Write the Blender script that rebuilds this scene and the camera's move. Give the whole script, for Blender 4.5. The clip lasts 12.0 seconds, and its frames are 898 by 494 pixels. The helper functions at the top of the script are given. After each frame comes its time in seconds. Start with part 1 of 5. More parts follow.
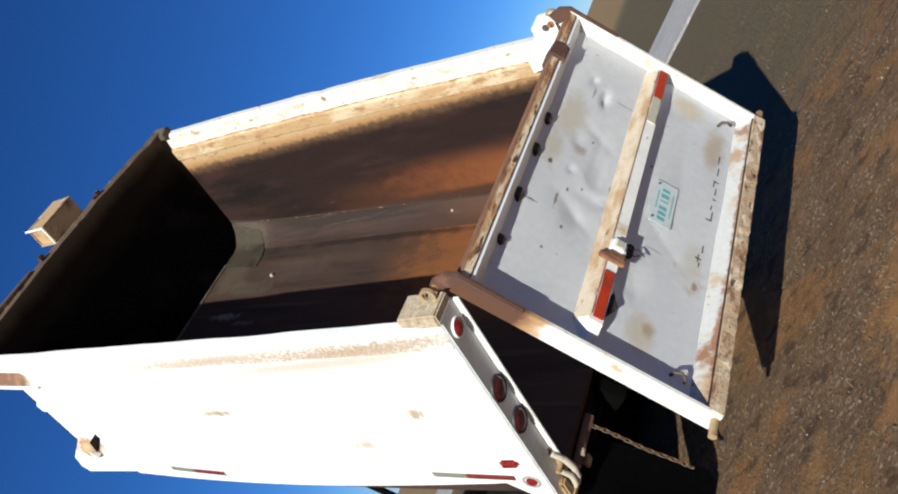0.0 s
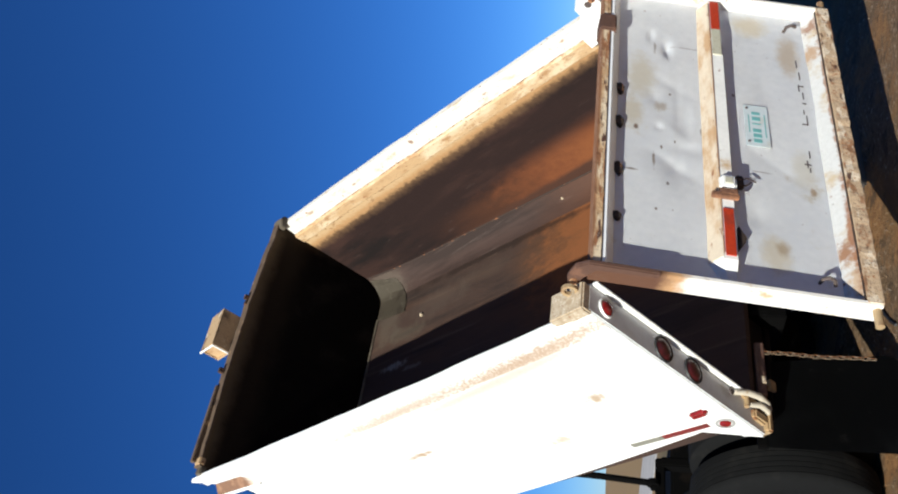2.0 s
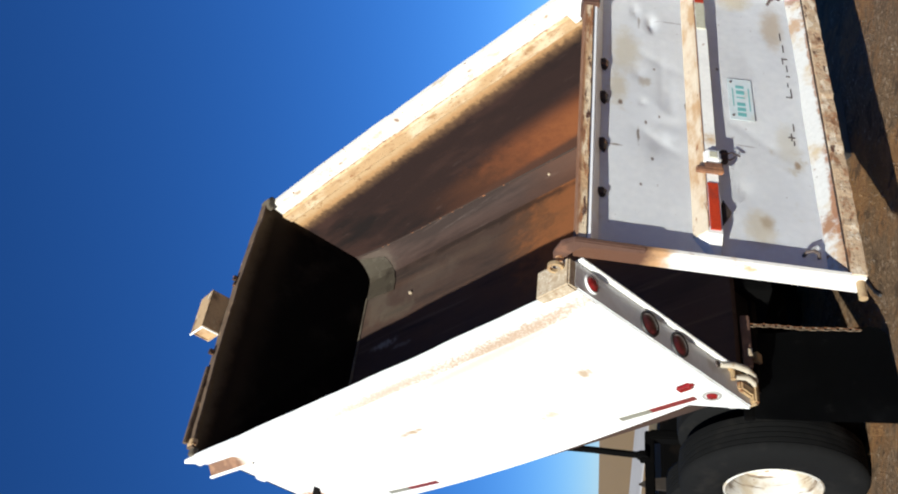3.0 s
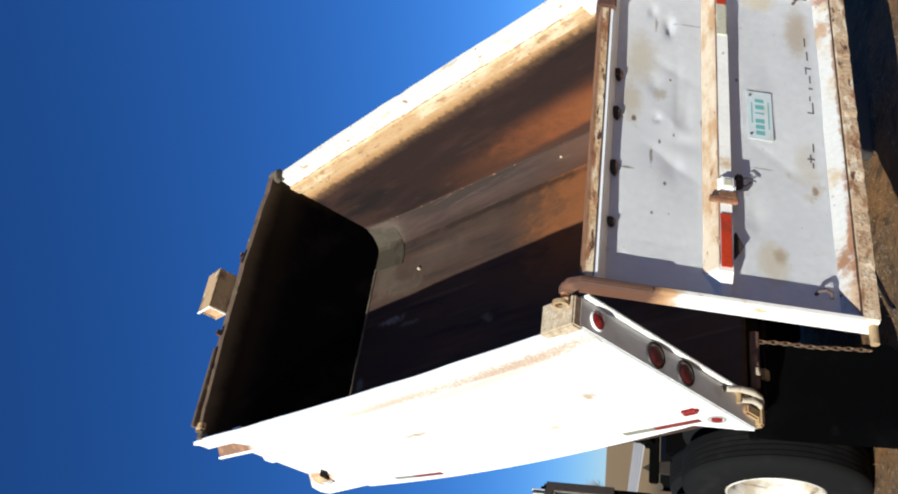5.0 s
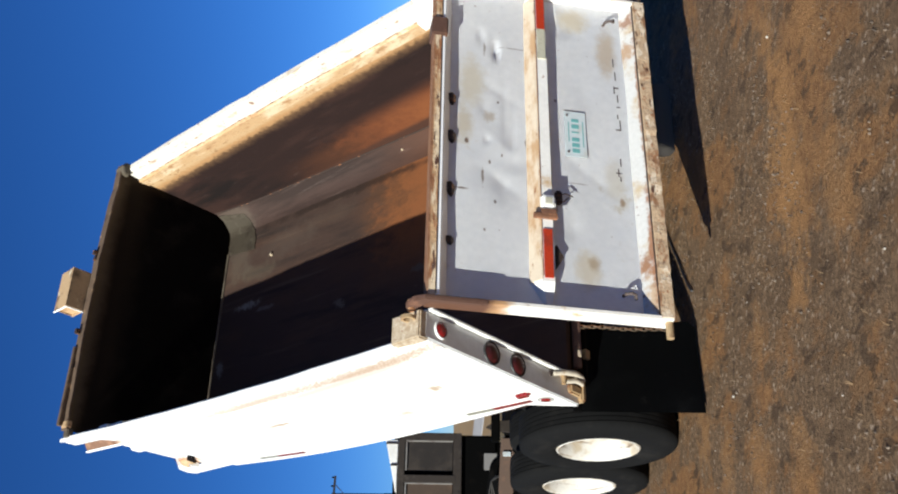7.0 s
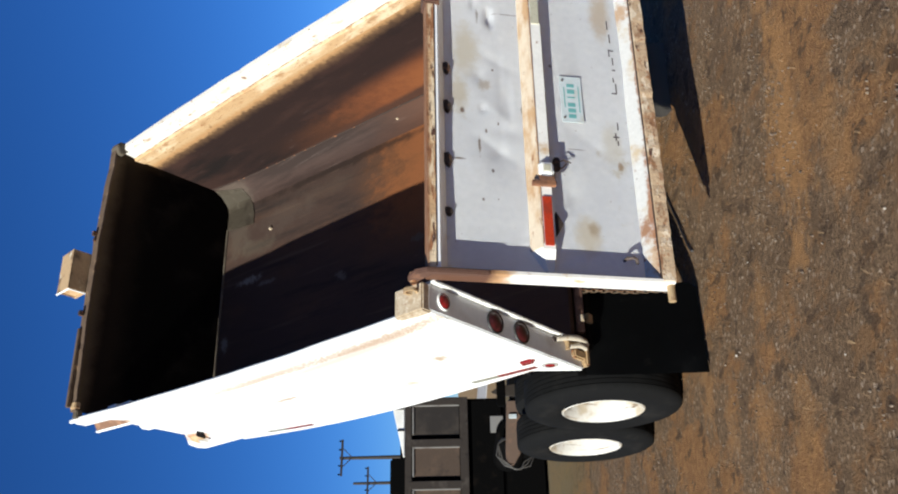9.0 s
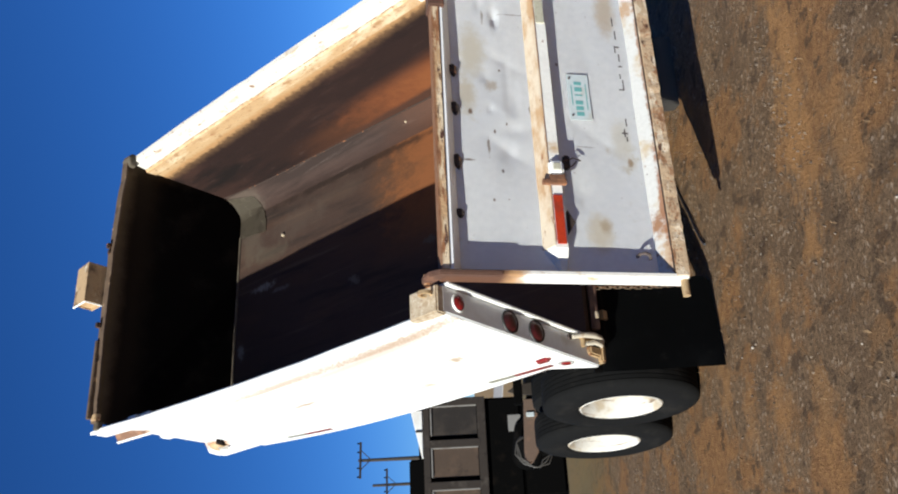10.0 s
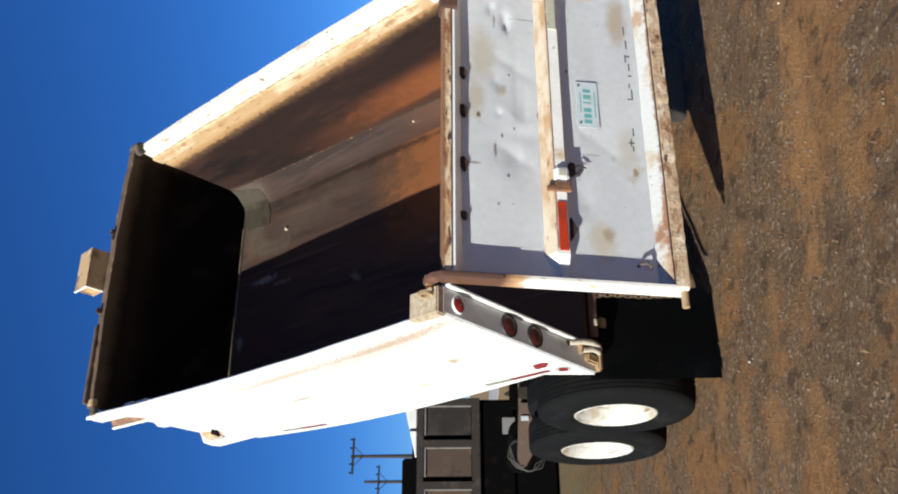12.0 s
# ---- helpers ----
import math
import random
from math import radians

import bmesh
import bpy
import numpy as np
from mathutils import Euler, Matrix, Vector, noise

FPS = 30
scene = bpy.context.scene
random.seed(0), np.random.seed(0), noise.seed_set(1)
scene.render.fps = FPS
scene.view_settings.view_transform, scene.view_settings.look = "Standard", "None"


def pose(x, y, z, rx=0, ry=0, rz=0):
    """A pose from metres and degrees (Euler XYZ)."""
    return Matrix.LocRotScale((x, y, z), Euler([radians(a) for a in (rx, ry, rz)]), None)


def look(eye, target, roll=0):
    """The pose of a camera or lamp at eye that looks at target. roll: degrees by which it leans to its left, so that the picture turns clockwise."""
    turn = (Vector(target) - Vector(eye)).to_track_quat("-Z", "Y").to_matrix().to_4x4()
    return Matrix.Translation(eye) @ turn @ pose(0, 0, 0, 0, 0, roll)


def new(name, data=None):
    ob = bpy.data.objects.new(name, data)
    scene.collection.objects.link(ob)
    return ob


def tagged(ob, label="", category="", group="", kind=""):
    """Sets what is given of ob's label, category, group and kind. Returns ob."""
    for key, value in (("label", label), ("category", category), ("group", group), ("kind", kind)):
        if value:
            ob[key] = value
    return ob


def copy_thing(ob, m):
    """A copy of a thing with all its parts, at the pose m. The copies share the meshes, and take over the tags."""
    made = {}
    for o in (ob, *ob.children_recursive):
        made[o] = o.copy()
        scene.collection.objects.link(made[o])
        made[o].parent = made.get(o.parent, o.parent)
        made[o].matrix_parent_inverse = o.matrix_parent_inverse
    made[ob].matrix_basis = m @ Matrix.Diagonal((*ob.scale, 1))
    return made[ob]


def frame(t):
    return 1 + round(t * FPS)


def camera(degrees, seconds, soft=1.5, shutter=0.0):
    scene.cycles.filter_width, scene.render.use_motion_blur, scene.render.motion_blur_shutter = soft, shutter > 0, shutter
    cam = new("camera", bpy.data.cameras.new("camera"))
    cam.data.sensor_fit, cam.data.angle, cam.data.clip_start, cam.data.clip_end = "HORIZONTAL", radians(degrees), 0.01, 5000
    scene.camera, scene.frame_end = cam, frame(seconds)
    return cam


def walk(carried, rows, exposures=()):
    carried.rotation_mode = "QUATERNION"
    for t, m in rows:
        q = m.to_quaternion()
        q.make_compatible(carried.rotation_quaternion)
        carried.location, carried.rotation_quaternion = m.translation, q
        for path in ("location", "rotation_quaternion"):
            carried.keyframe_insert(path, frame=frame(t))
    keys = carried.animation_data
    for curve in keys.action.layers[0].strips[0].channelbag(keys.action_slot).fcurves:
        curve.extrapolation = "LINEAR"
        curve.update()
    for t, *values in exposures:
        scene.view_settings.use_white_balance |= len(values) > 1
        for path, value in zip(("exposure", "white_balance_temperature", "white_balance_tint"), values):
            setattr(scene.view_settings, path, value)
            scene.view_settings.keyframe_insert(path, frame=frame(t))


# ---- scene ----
cam = camera(51.03, 12.0, soft=2.0)
walk(cam, [
    (0, look((-3.566, -4.786, 1.587), (-0.275, -1.028, 1.812), -68.44)),
    (0.5, look((-3.713, -4.865, 1.604), (-0.473, -1.093, 2.131), -77.22)),
    (1, look((-3.764, -4.924, 1.59), (-0.521, -1.182, 2.278), -83.80)),
    (1.5, look((-3.715, -5.011, 1.588), (-0.474, -1.288, 2.381), -86.18)),
    (2, look((-3.688, -5.061, 1.59), (-0.562, -1.253, 2.444), -88.23)),
    (2.5, look((-3.702, -5.08, 1.571), (-0.639, -1.23, 2.466), -89.75)),
    (3, look((-3.681, -5.075, 1.566), (-0.649, -1.181, 2.37), -88.92)),
    (3.2, look((-3.655, -5.083, 1.56), (-0.653, -1.162, 2.344), -87.87)),
    (4.8, look((-3.175, -5.249, 1.532), (-0.584, -1.092, 2.535), -85.65)),
    (5, look((-3.138, -5.335, 1.545), (-0.542, -1.152, 2.417), -87.20)),
    (5.5, look((-3.102, -5.557, 1.514), (-0.553, -1.284, 2.004), -88.81)),
    (6, look((-3.05, -5.78, 1.515), (-0.582, -1.438, 1.758), -89.92)),
    (6.5, look((-2.994, -5.967, 1.533), (-0.602, -1.577, 1.629), -87.16)),
    (7, look((-2.993, -5.997, 1.54), (-0.672, -1.569, 1.575), -89.13)),
    (7.5, look((-2.979, -6.023, 1.552), (-0.756, -1.546, 1.61), -89.84)),
    (7.7, look((-2.972, -6.036, 1.565), (-0.786, -1.539, 1.614), -89.60)),
    (9.3, look((-2.944, -6.023, 1.548), (-0.835, -1.49, 1.587), -92.45)),
    (9.5, look((-2.952, -6.042, 1.555), (-0.831, -1.514, 1.615), -93.46)),
    (10, look((-2.941, -6.044, 1.555), (-0.807, -1.523, 1.643), -93.11)),
    (10.5, look((-2.941, -6.043, 1.55), (-0.797, -1.527, 1.666), -91.88)),
    (11, look((-2.932, -6.039, 1.548), (-0.786, -1.524, 1.664), -91.43)),
    (11.5, look((-2.935, -6.052, 1.56), (-0.795, -1.534, 1.66), -91.12)),
    (12, look((-2.941, -6.066, 1.559), (-0.808, -1.545, 1.656), -90.63)),
], exposures=[(0.0, 0.72, 5180, 7), (1.3, 0.74, 5180, 7), (2.5, 0.92, 5180, 7), (12.0, 0.92, 5180, 7)])

# ---- world, sun ----
SUN_ELEV = radians(22.3)
SUN_AZ = math.atan2(-0.50, -0.865)          # direction towards the sun on the ground plane
world = bpy.data.worlds.new("sky")
scene.world = world
world.use_nodes = True
wn, wl = world.node_tree.nodes, world.node_tree.links
sky = wn.new("ShaderNodeTexSky")
sky.sky_type = "NISHITA"
sky.sun_disc = False
sky.sun_elevation = SUN_ELEV
sky.sun_rotation = math.pi / 2 - SUN_AZ
sky.altitude = 3000
sky.air_density = 1.0
sky.dust_density = 0.0
sky.ozone_density = 6.0
deep = wn.new("ShaderNodeHueSaturation")
deep.inputs["Saturation"].default_value = 1.08
deep.inputs["Hue"].default_value = 0.507
wl.new(sky.outputs[0], deep.inputs["Color"])
wl.new(deep.outputs[0], wn["Background"].inputs[0])
wn["Background"].inputs[1].default_value = 0.044
to_sun = Vector((math.cos(SUN_AZ) * math.cos(SUN_ELEV), math.sin(SUN_AZ) * math.cos(SUN_ELEV), math.sin(SUN_ELEV)))
lamp = bpy.data.lights.new("sun", "SUN")
lamp.energy = 5.0
lamp.angle = radians(0.53)
lamp.color = (1.0, 0.85, 0.61)
sun = new("sun", lamp)
sun.matrix_world = look(to_sun * 50, (0, 0, 0))


# ---- materials ----
def material(name, base, rough=0.6, metal=0.0, layers=(), bump=0.0, bump_scale=40.0, spec=0.5, grain=0.12):
    """Base colour with a fine grain, then layers of (colour, scale, low, high, stretch) laid over it by noise, and a fine relief."""
    m = bpy.data.materials.new(name)
    m.use_nodes = True
    n, l = m.node_tree.nodes, m.node_tree.links
    shader = n["Principled BSDF"]
    shader.inputs["Roughness"].default_value = rough
    shader.inputs["Metallic"].default_value = metal
    shader.inputs["Specular IOR Level"].default_value = spec
    coord = n.new("ShaderNodeTexCoord")
    fine = n.new("ShaderNodeTexNoise")
    fine.inputs["Scale"].default_value = bump_scale
    fine.inputs["Detail"].default_value = 6
    l.new(coord.outputs["Object"], fine.inputs["Vector"])
    mix = n.new("ShaderNodeMix")
    mix.data_type = "RGBA"
    l.new(fine.outputs["Fac"], mix.inputs["Factor"])
    mix.inputs["A"].default_value = (*[c * (1 - grain) for c in base], 1)
    mix.inputs["B"].default_value = (*[min(1, c * (1 + grain)) for c in base], 1)
    colour = mix.outputs["Result"]
    for k, (tone, scale, low, high, stretch) in enumerate(layers):
        mapping = n.new("ShaderNodeMapping")
        mapping.inputs["Scale"].default_value = stretch
        mapping.inputs["Location"].default_value = (3.1 * k, 1.7 * k, 0.9 * k)
        l.new(coord.outputs["Object"], mapping.inputs["Vector"])
        tex = n.new("ShaderNodeTexNoise")
        tex.inputs["Scale"].default_value = scale
        tex.inputs["Detail"].default_value = 8
        tex.inputs["Roughness"].default_value = 0.62
        l.new(mapping.outputs["Vector"], tex.inputs["Vector"])
        ramp = n.new("ShaderNodeMapRange")
        ramp.interpolation_type = "SMOOTHSTEP"
        ramp.inputs["From Min"].default_value = low
        ramp.inputs["From Max"].default_value = high
        l.new(tex.outputs["Fac"], ramp.inputs["Value"])
        over = n.new("ShaderNodeMix")
        over.data_type = "RGBA"
        l.new(ramp.outputs["Result"], over.inputs["Factor"])
        l.new(colour, over.inputs["A"])
        over.inputs["B"].default_value = (*tone, 1)
        colour = over.outputs["Result"]
    l.new(colour, shader.inputs["Base Color"])
    if bump:
        rel = n.new("ShaderNodeBump")
        rel.inputs["Strength"].default_value = bump
        rel.inputs["Distance"].default_value = 0.01
        l.new(fine.outputs["Fac"], rel.inputs["Height"])
        l.new(rel.outputs["Normal"], shader.inputs["Normal"])
    return m


def stained(m, tone, axis, low, high, wobble=0.12, scale=7.0, stretch=(1, 1, 1), within=None, strength=1.0):
    """Lays a tone over m where the coordinate on an axis passes from low to high, with a ragged edge."""
    n, l = m.node_tree.nodes, m.node_tree.links
    shader = n["Principled BSDF"]
    under = shader.inputs["Base Color"].links[0].from_socket
    coord = n.new("ShaderNodeTexCoord")
    split = n.new("ShaderNodeSeparateXYZ")
    l.new(coord.outputs["Object"], split.inputs["Vector"])
    mapping = n.new("ShaderNodeMapping")
    mapping.inputs["Scale"].default_value = stretch
    l.new(coord.outputs["Object"], mapping.inputs["Vector"])
    tex = n.new("ShaderNodeTexNoise")
    tex.inputs["Scale"].default_value = scale
    tex.inputs["Detail"].default_value = 9
    tex.inputs["Roughness"].default_value = 0.7
    l.new(mapping.outputs["Vector"], tex.inputs["Vector"])
    push = n.new("ShaderNodeMath")
    push.operation = "MULTIPLY_ADD"
    l.new(tex.outputs["Fac"], push.inputs[0])
    push.inputs[1].default_value = wobble * 2
    l.new(split.outputs["XYZ".index(axis)], push.inputs[2])
    ramp = n.new("ShaderNodeMapRange")
    ramp.interpolation_type = "SMOOTHSTEP"
    ramp.inputs["From Min"].default_value = low + wobble
    ramp.inputs["From Max"].default_value = high + wobble
    ramp.inputs["To Max"].default_value = strength
    l.new(push.outputs[0], ramp.inputs["Value"])
    amount = ramp.outputs["Result"]
    if within:
        other = n.new("ShaderNodeMapRange")
        other.interpolation_type = "SMOOTHSTEP"
        other.inputs["From Min"].default_value, other.inputs["From Max"].default_value = within[1:]
        l.new(split.outputs["XYZ".index(within[0])], other.inputs["Value"])
        both = n.new("ShaderNodeMath")
        both.operation = "MULTIPLY"
        l.new(amount, both.inputs[0])
        l.new(other.outputs["Result"], both.inputs[1])
        amount = both.outputs[0]
    over = n.new("ShaderNodeMix")
    over.data_type = "RGBA"
    l.new(amount, over.inputs["Factor"])
    l.new(under, over.inputs["A"])
    over.inputs["B"].default_value = (*tone, 1)
    l.new(over.outputs["Result"], shader.inputs["Base Color"])
    return m


def spots(m, places, ragged=0.55, scale=24.0):
    """Stains with a ragged outline: (centre, reach along x, y and z, tone, strength)."""
    n, l = m.node_tree.nodes, m.node_tree.links
    shader = n["Principled BSDF"]
    coord = n.new("ShaderNodeTexCoord")
    tex = n.new("ShaderNodeTexNoise")
    tex.inputs["Scale"].default_value = scale
    tex.inputs["Detail"].default_value = 7
    tex.inputs["Roughness"].default_value = 0.7
    l.new(coord.outputs["Object"], tex.inputs["Vector"])
    for centre, reach, tone, strength in places:
        under = shader.inputs["Base Color"].links[0].from_socket
        shift = n.new("ShaderNodeVectorMath")
        shift.operation = "SUBTRACT"
        l.new(coord.outputs["Object"], shift.inputs[0])
        shift.inputs[1].default_value = centre
        size = n.new("ShaderNodeVectorMath")
        size.operation = "DIVIDE"
        l.new(shift.outputs[0], size.inputs[0])
        size.inputs[1].default_value = reach
        far = n.new("ShaderNodeVectorMath")
        far.operation = "LENGTH"
        l.new(size.outputs[0], far.inputs[0])
        push = n.new("ShaderNodeMath")
        push.operation = "MULTIPLY_ADD"
        l.new(tex.outputs["Fac"], push.inputs[0])
        push.inputs[1].default_value = ragged * 4
        l.new(far.outputs["Value"], push.inputs[2])
        ramp = n.new("ShaderNodeMapRange")
        ramp.interpolation_type = "SMOOTHSTEP"
        ramp.inputs["From Min"].default_value = 1.0 + ragged * 2
        ramp.inputs["From Max"].default_value = 0.25 + ragged * 2
        ramp.inputs["To Max"].default_value = strength
        l.new(push.outputs[0], ramp.inputs["Value"])
        over = n.new("ShaderNodeMix")
        over.data_type = "RGBA"
        l.new(ramp.outputs["Result"], over.inputs["Factor"])
        l.new(under, over.inputs["A"])
        over.inputs["B"].default_value = (*tone, 1)
        l.new(over.outputs["Result"], shader.inputs["Base Color"])
    return m


RUST = (0.22, 0.09, 0.035)
DARK_RUST = (0.07, 0.03, 0.018)
TAN = (0.50, 0.36, 0.21)
ONE = (1, 1, 1)
slope_tan = material("slope_tan", (0.44, 0.29, 0.145), 0.8, layers=[((0.58, 0.46, 0.30), 6.0, 0.46, 0.64, (1, 0.4, 1.4)), ((0.34, 0.20, 0.09), 13.0, 0.50, 0.66, (1, 0.6, 1.3)), (RUST, 55.0, 0.61, 0.67, (1, 0.5, 1)), (DARK_RUST, 90.0, 0.65, 0.69, (1, 0.5, 1))], bump=0.35, bump_scale=90)
white_paint = material("white_paint", (0.78, 0.77, 0.74), 0.42, layers=[
    ((0.55, 0.42, 0.27), 5.0, 0.66, 0.80, ONE), (RUST, 22.0, 0.70, 0.76, ONE), ((0.62, 0.60, 0.56), 2.5, 0.5, 0.75, ONE)], bump=0.05, bump_scale=30)
gate_paint = material("gate_paint", (0.94, 0.95, 0.97), 0.36, layers=[
    ((0.89, 0.90, 0.92), 3.0, 0.45, 0.75, ONE), ((0.66, 0.58, 0.42), 3.2, 0.64, 0.80, ONE), (RUST, 34.0, 0.69, 0.75, ONE), ((0.2, 0.17, 0.15), 60.0, 0.71, 0.76, ONE)], bump=0.06, bump_scale=25)
dusty_paint = material("dusty_paint", (0.42, 0.34, 0.235), 0.8, layers=[
    ((0.34, 0.26, 0.165), 30.0, 0.46, 0.60, ONE), ((0.54, 0.47, 0.36), 60.0, 0.54, 0.64, ONE), (RUST, 70.0, 0.60, 0.68, ONE)], bump=0.15, bump_scale=60)
rail_paint = material("rail_paint", (0.60, 0.57, 0.51), 0.55, layers=[
    ((0.44, 0.35, 0.24), 6.0, 0.54, 0.70, (1, 0.8, 2)), (RUST, 30.0, 0.64, 0.68, ONE), (DARK_RUST, 48.0, 0.66, 0.69, ONE)], bump=0.12, bump_scale=50)
rusty_edge = material("rusty_edge", (0.29, 0.135, 0.055), 0.8, layers=[
    ((0.46, 0.29, 0.15), 9.0, 0.50, 0.62, (0.4, 1, 1)), (DARK_RUST, 34.0, 0.55, 0.64, (0.4, 1, 1)), ((0.66, 0.55, 0.42), 44.0, 0.60, 0.67, (0.4, 1, 1))], bump=0.35, bump_scale=70)
brown_rust = material("brown_rust", (0.16, 0.075, 0.04), 0.8, layers=[
    ((0.28, 0.13, 0.06), 12.0, 0.5, 0.65, ONE), (DARK_RUST, 25.0, 0.55, 0.7, ONE)], bump=0.35, bump_scale=80)
bed_steel = material("bed_steel", (0.047, 0.030, 0.0235), 0.7, metal=0.0, spec=0.15, layers=[
    ((0.064, 0.037, 0.025), 1.6, 0.50, 0.66, (1, 0.35, 1)), ((0.028, 0.020, 0.017), 2.6, 0.50, 0.66, (2.2, 0.25, 1)), ((0.084, 0.056, 0.040), 7.0, 0.56, 0.74, (2.4, 0.1, 1)), ((0.13, 0.085, 0.058), 22.0, 0.68, 0.76, (1, 0.15, 1))], bump=0.12, bump_scale=60)
scraped_steel = material("scraped_steel", (0.046, 0.029, 0.024), 0.7, spec=0.15, layers=[
    ((0.025, 0.016, 0.0135), 3.0, 0.44, 0.60, (1.5, 0.15, 1.5)), ((0.078, 0.057, 0.049), 12.0, 0.58, 0.74, (1.5, 0.08, 1.5))], bump=0.08, bump_scale=60)
gusset_steel = material("gusset_steel", (0.092, 0.076, 0.054), 0.65, metal=0.0, spec=0.3, layers=[((0.060, 0.046, 0.034), 5.0, 0.48, 0.64, ONE), ((0.135, 0.115, 0.086), 12.0, 0.54, 0.68, ONE)], bump=0.2)
tab_dark = material("tab_dark", (0.030, 0.018, 0.013), 0.8, layers=[(RUST, 30.0, 0.56, 0.68, ONE)], bump=0.3)
# base kept below bare steel: the shade on the front wall is in the colour
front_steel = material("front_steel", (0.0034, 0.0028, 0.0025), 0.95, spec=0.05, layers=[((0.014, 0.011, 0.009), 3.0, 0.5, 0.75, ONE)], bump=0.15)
rubber = material("rubber", (0.0078, 0.0078, 0.0080), 0.9, spec=0.06, layers=[((0.0150, 0.0140, 0.0130), 5.0, 0.50, 0.74, ONE), ((0.007, 0.007, 0.007), 14.0, 0.55, 0.68, ONE)], bump=0.25, bump_scale=90)
# the paler blotches paint a soft sheen onto the black rubber
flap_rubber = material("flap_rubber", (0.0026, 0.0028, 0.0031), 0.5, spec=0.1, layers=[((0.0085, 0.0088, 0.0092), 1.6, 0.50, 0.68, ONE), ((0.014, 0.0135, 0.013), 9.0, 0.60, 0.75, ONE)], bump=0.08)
# tan marks and rust, plus dark brown bands painting the dish's shading arcs
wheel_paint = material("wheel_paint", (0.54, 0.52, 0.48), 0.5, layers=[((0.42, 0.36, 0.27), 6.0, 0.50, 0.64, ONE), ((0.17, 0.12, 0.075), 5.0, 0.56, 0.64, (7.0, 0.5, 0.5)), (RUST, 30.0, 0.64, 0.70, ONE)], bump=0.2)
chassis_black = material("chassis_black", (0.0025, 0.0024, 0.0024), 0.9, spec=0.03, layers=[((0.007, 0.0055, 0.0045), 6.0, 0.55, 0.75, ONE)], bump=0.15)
frame_grey = material("frame_grey", (0.034, 0.027, 0.022), 0.6, spec=0.3, layers=[((0.066, 0.055, 0.046), 6.0, 0.52, 0.70, ONE), ((0.018, 0.014, 0.011), 13.0, 0.56, 0.68, ONE)], bump=0.1)
pane_dark = material("pane_dark", (0.028, 0.024, 0.021), 0.45, spec=0.3, layers=[((0.050, 0.041, 0.034), 2.5, 0.45, 0.65, ONE)], bump=0.04)
pane_brown = material("pane_brown", (0.072, 0.051, 0.037), 0.55, spec=0.3, layers=[((0.10, 0.068, 0.047), 3.5, 0.48, 0.66, ONE), ((0.042, 0.031, 0.024), 9.0, 0.56, 0.68, ONE)], bump=0.05)
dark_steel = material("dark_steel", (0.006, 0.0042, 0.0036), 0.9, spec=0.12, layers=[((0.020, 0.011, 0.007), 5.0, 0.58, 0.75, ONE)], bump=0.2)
lamp_red = material("lamp_red", (0.20, 0.012, 0.012), 0.22, layers=[((0.13, 0.006, 0.006), 60.0, 0.45, 0.6, ONE)])
lamp_dim = material("lamp_dim", (0.060, 0.008, 0.010), 0.3, layers=[((0.035, 0.006, 0.007), 40.0, 0.45, 0.6, ONE)])
lamp_black = material("lamp_black", (0.02, 0.018, 0.018), 0.6)
tape_red = material("tape_red", (0.40, 0.036, 0.008), 0.4, layers=[((0.33, 0.027, 0.007), 60.0, 0.45, 0.6, ONE), ((0.24, 0.030, 0.014), 9.0, 0.56, 0.66, ONE)])
tape_faded = material("tape_faded", (0.16, 0.024, 0.019), 0.5, layers=[((0.12, 0.014, 0.011), 50.0, 0.45, 0.6, ONE), ((0.09, 0.028, 0.020), 8.0, 0.54, 0.66, ONE)])
tape_silver = material("tape_silver", (0.46, 0.44, 0.34), 0.35, layers=[((0.36, 0.33, 0.24), 40.0, 0.5, 0.65, ONE)])
ring_grey = material("ring_grey", (0.30, 0.29, 0.27), 0.5)
latch_cream = material("latch_cream", (0.50, 0.45, 0.36), 0.5, layers=[((0.36, 0.27, 0.17), 20.0, 0.52, 0.66, ONE)], bump=0.15)
tape_grey = material("tape_grey", (0.20, 0.19, 0.15), 0.5, layers=[((0.14, 0.13, 0.10), 40.0, 0.5, 0.65, ONE)])
latch_brass = material("latch_brass", (0.42, 0.30, 0.16), 0.55, metal=0.3, layers=[(RUST, 14.0, 0.5, 0.66, ONE)], bump=0.3, bump_scale=60)
chain_steel = material("chain_steel", (0.24, 0.18, 0.12), 0.5, metal=0.6, layers=[(RUST, 30.0, 0.5, 0.62, ONE)], bump=0.2)
plate_white = material("plate_white", (0.49, 0.54, 0.56), 0.45, layers=[((0.46, 0.46, 0.43), 12.0, 0.5, 0.7, ONE)])
plate_green = material("plate_green", (0.15, 0.34, 0.34), 0.45)
ink = material("ink", (0.075, 0.055, 0.048), 0.7)
box_tan = material("box_tan", (0.42, 0.29, 0.155), 0.65, layers=[((0.17, 0.11, 0.06), 7.0, 0.48, 0.64, ONE), (RUST, 20.0, 0.60, 0.70, ONE), ((0.55, 0.46, 0.32), 11.0, 0.58, 0.68, ONE)], bump=0.2)
pole_wood = material("pole_wood", (0.030, 0.024, 0.020), 0.85, layers=[((0.018, 0.015, 0.012), 5.0, 0.5, 0.7, (4, 4, 0.4))], bump=0.2)
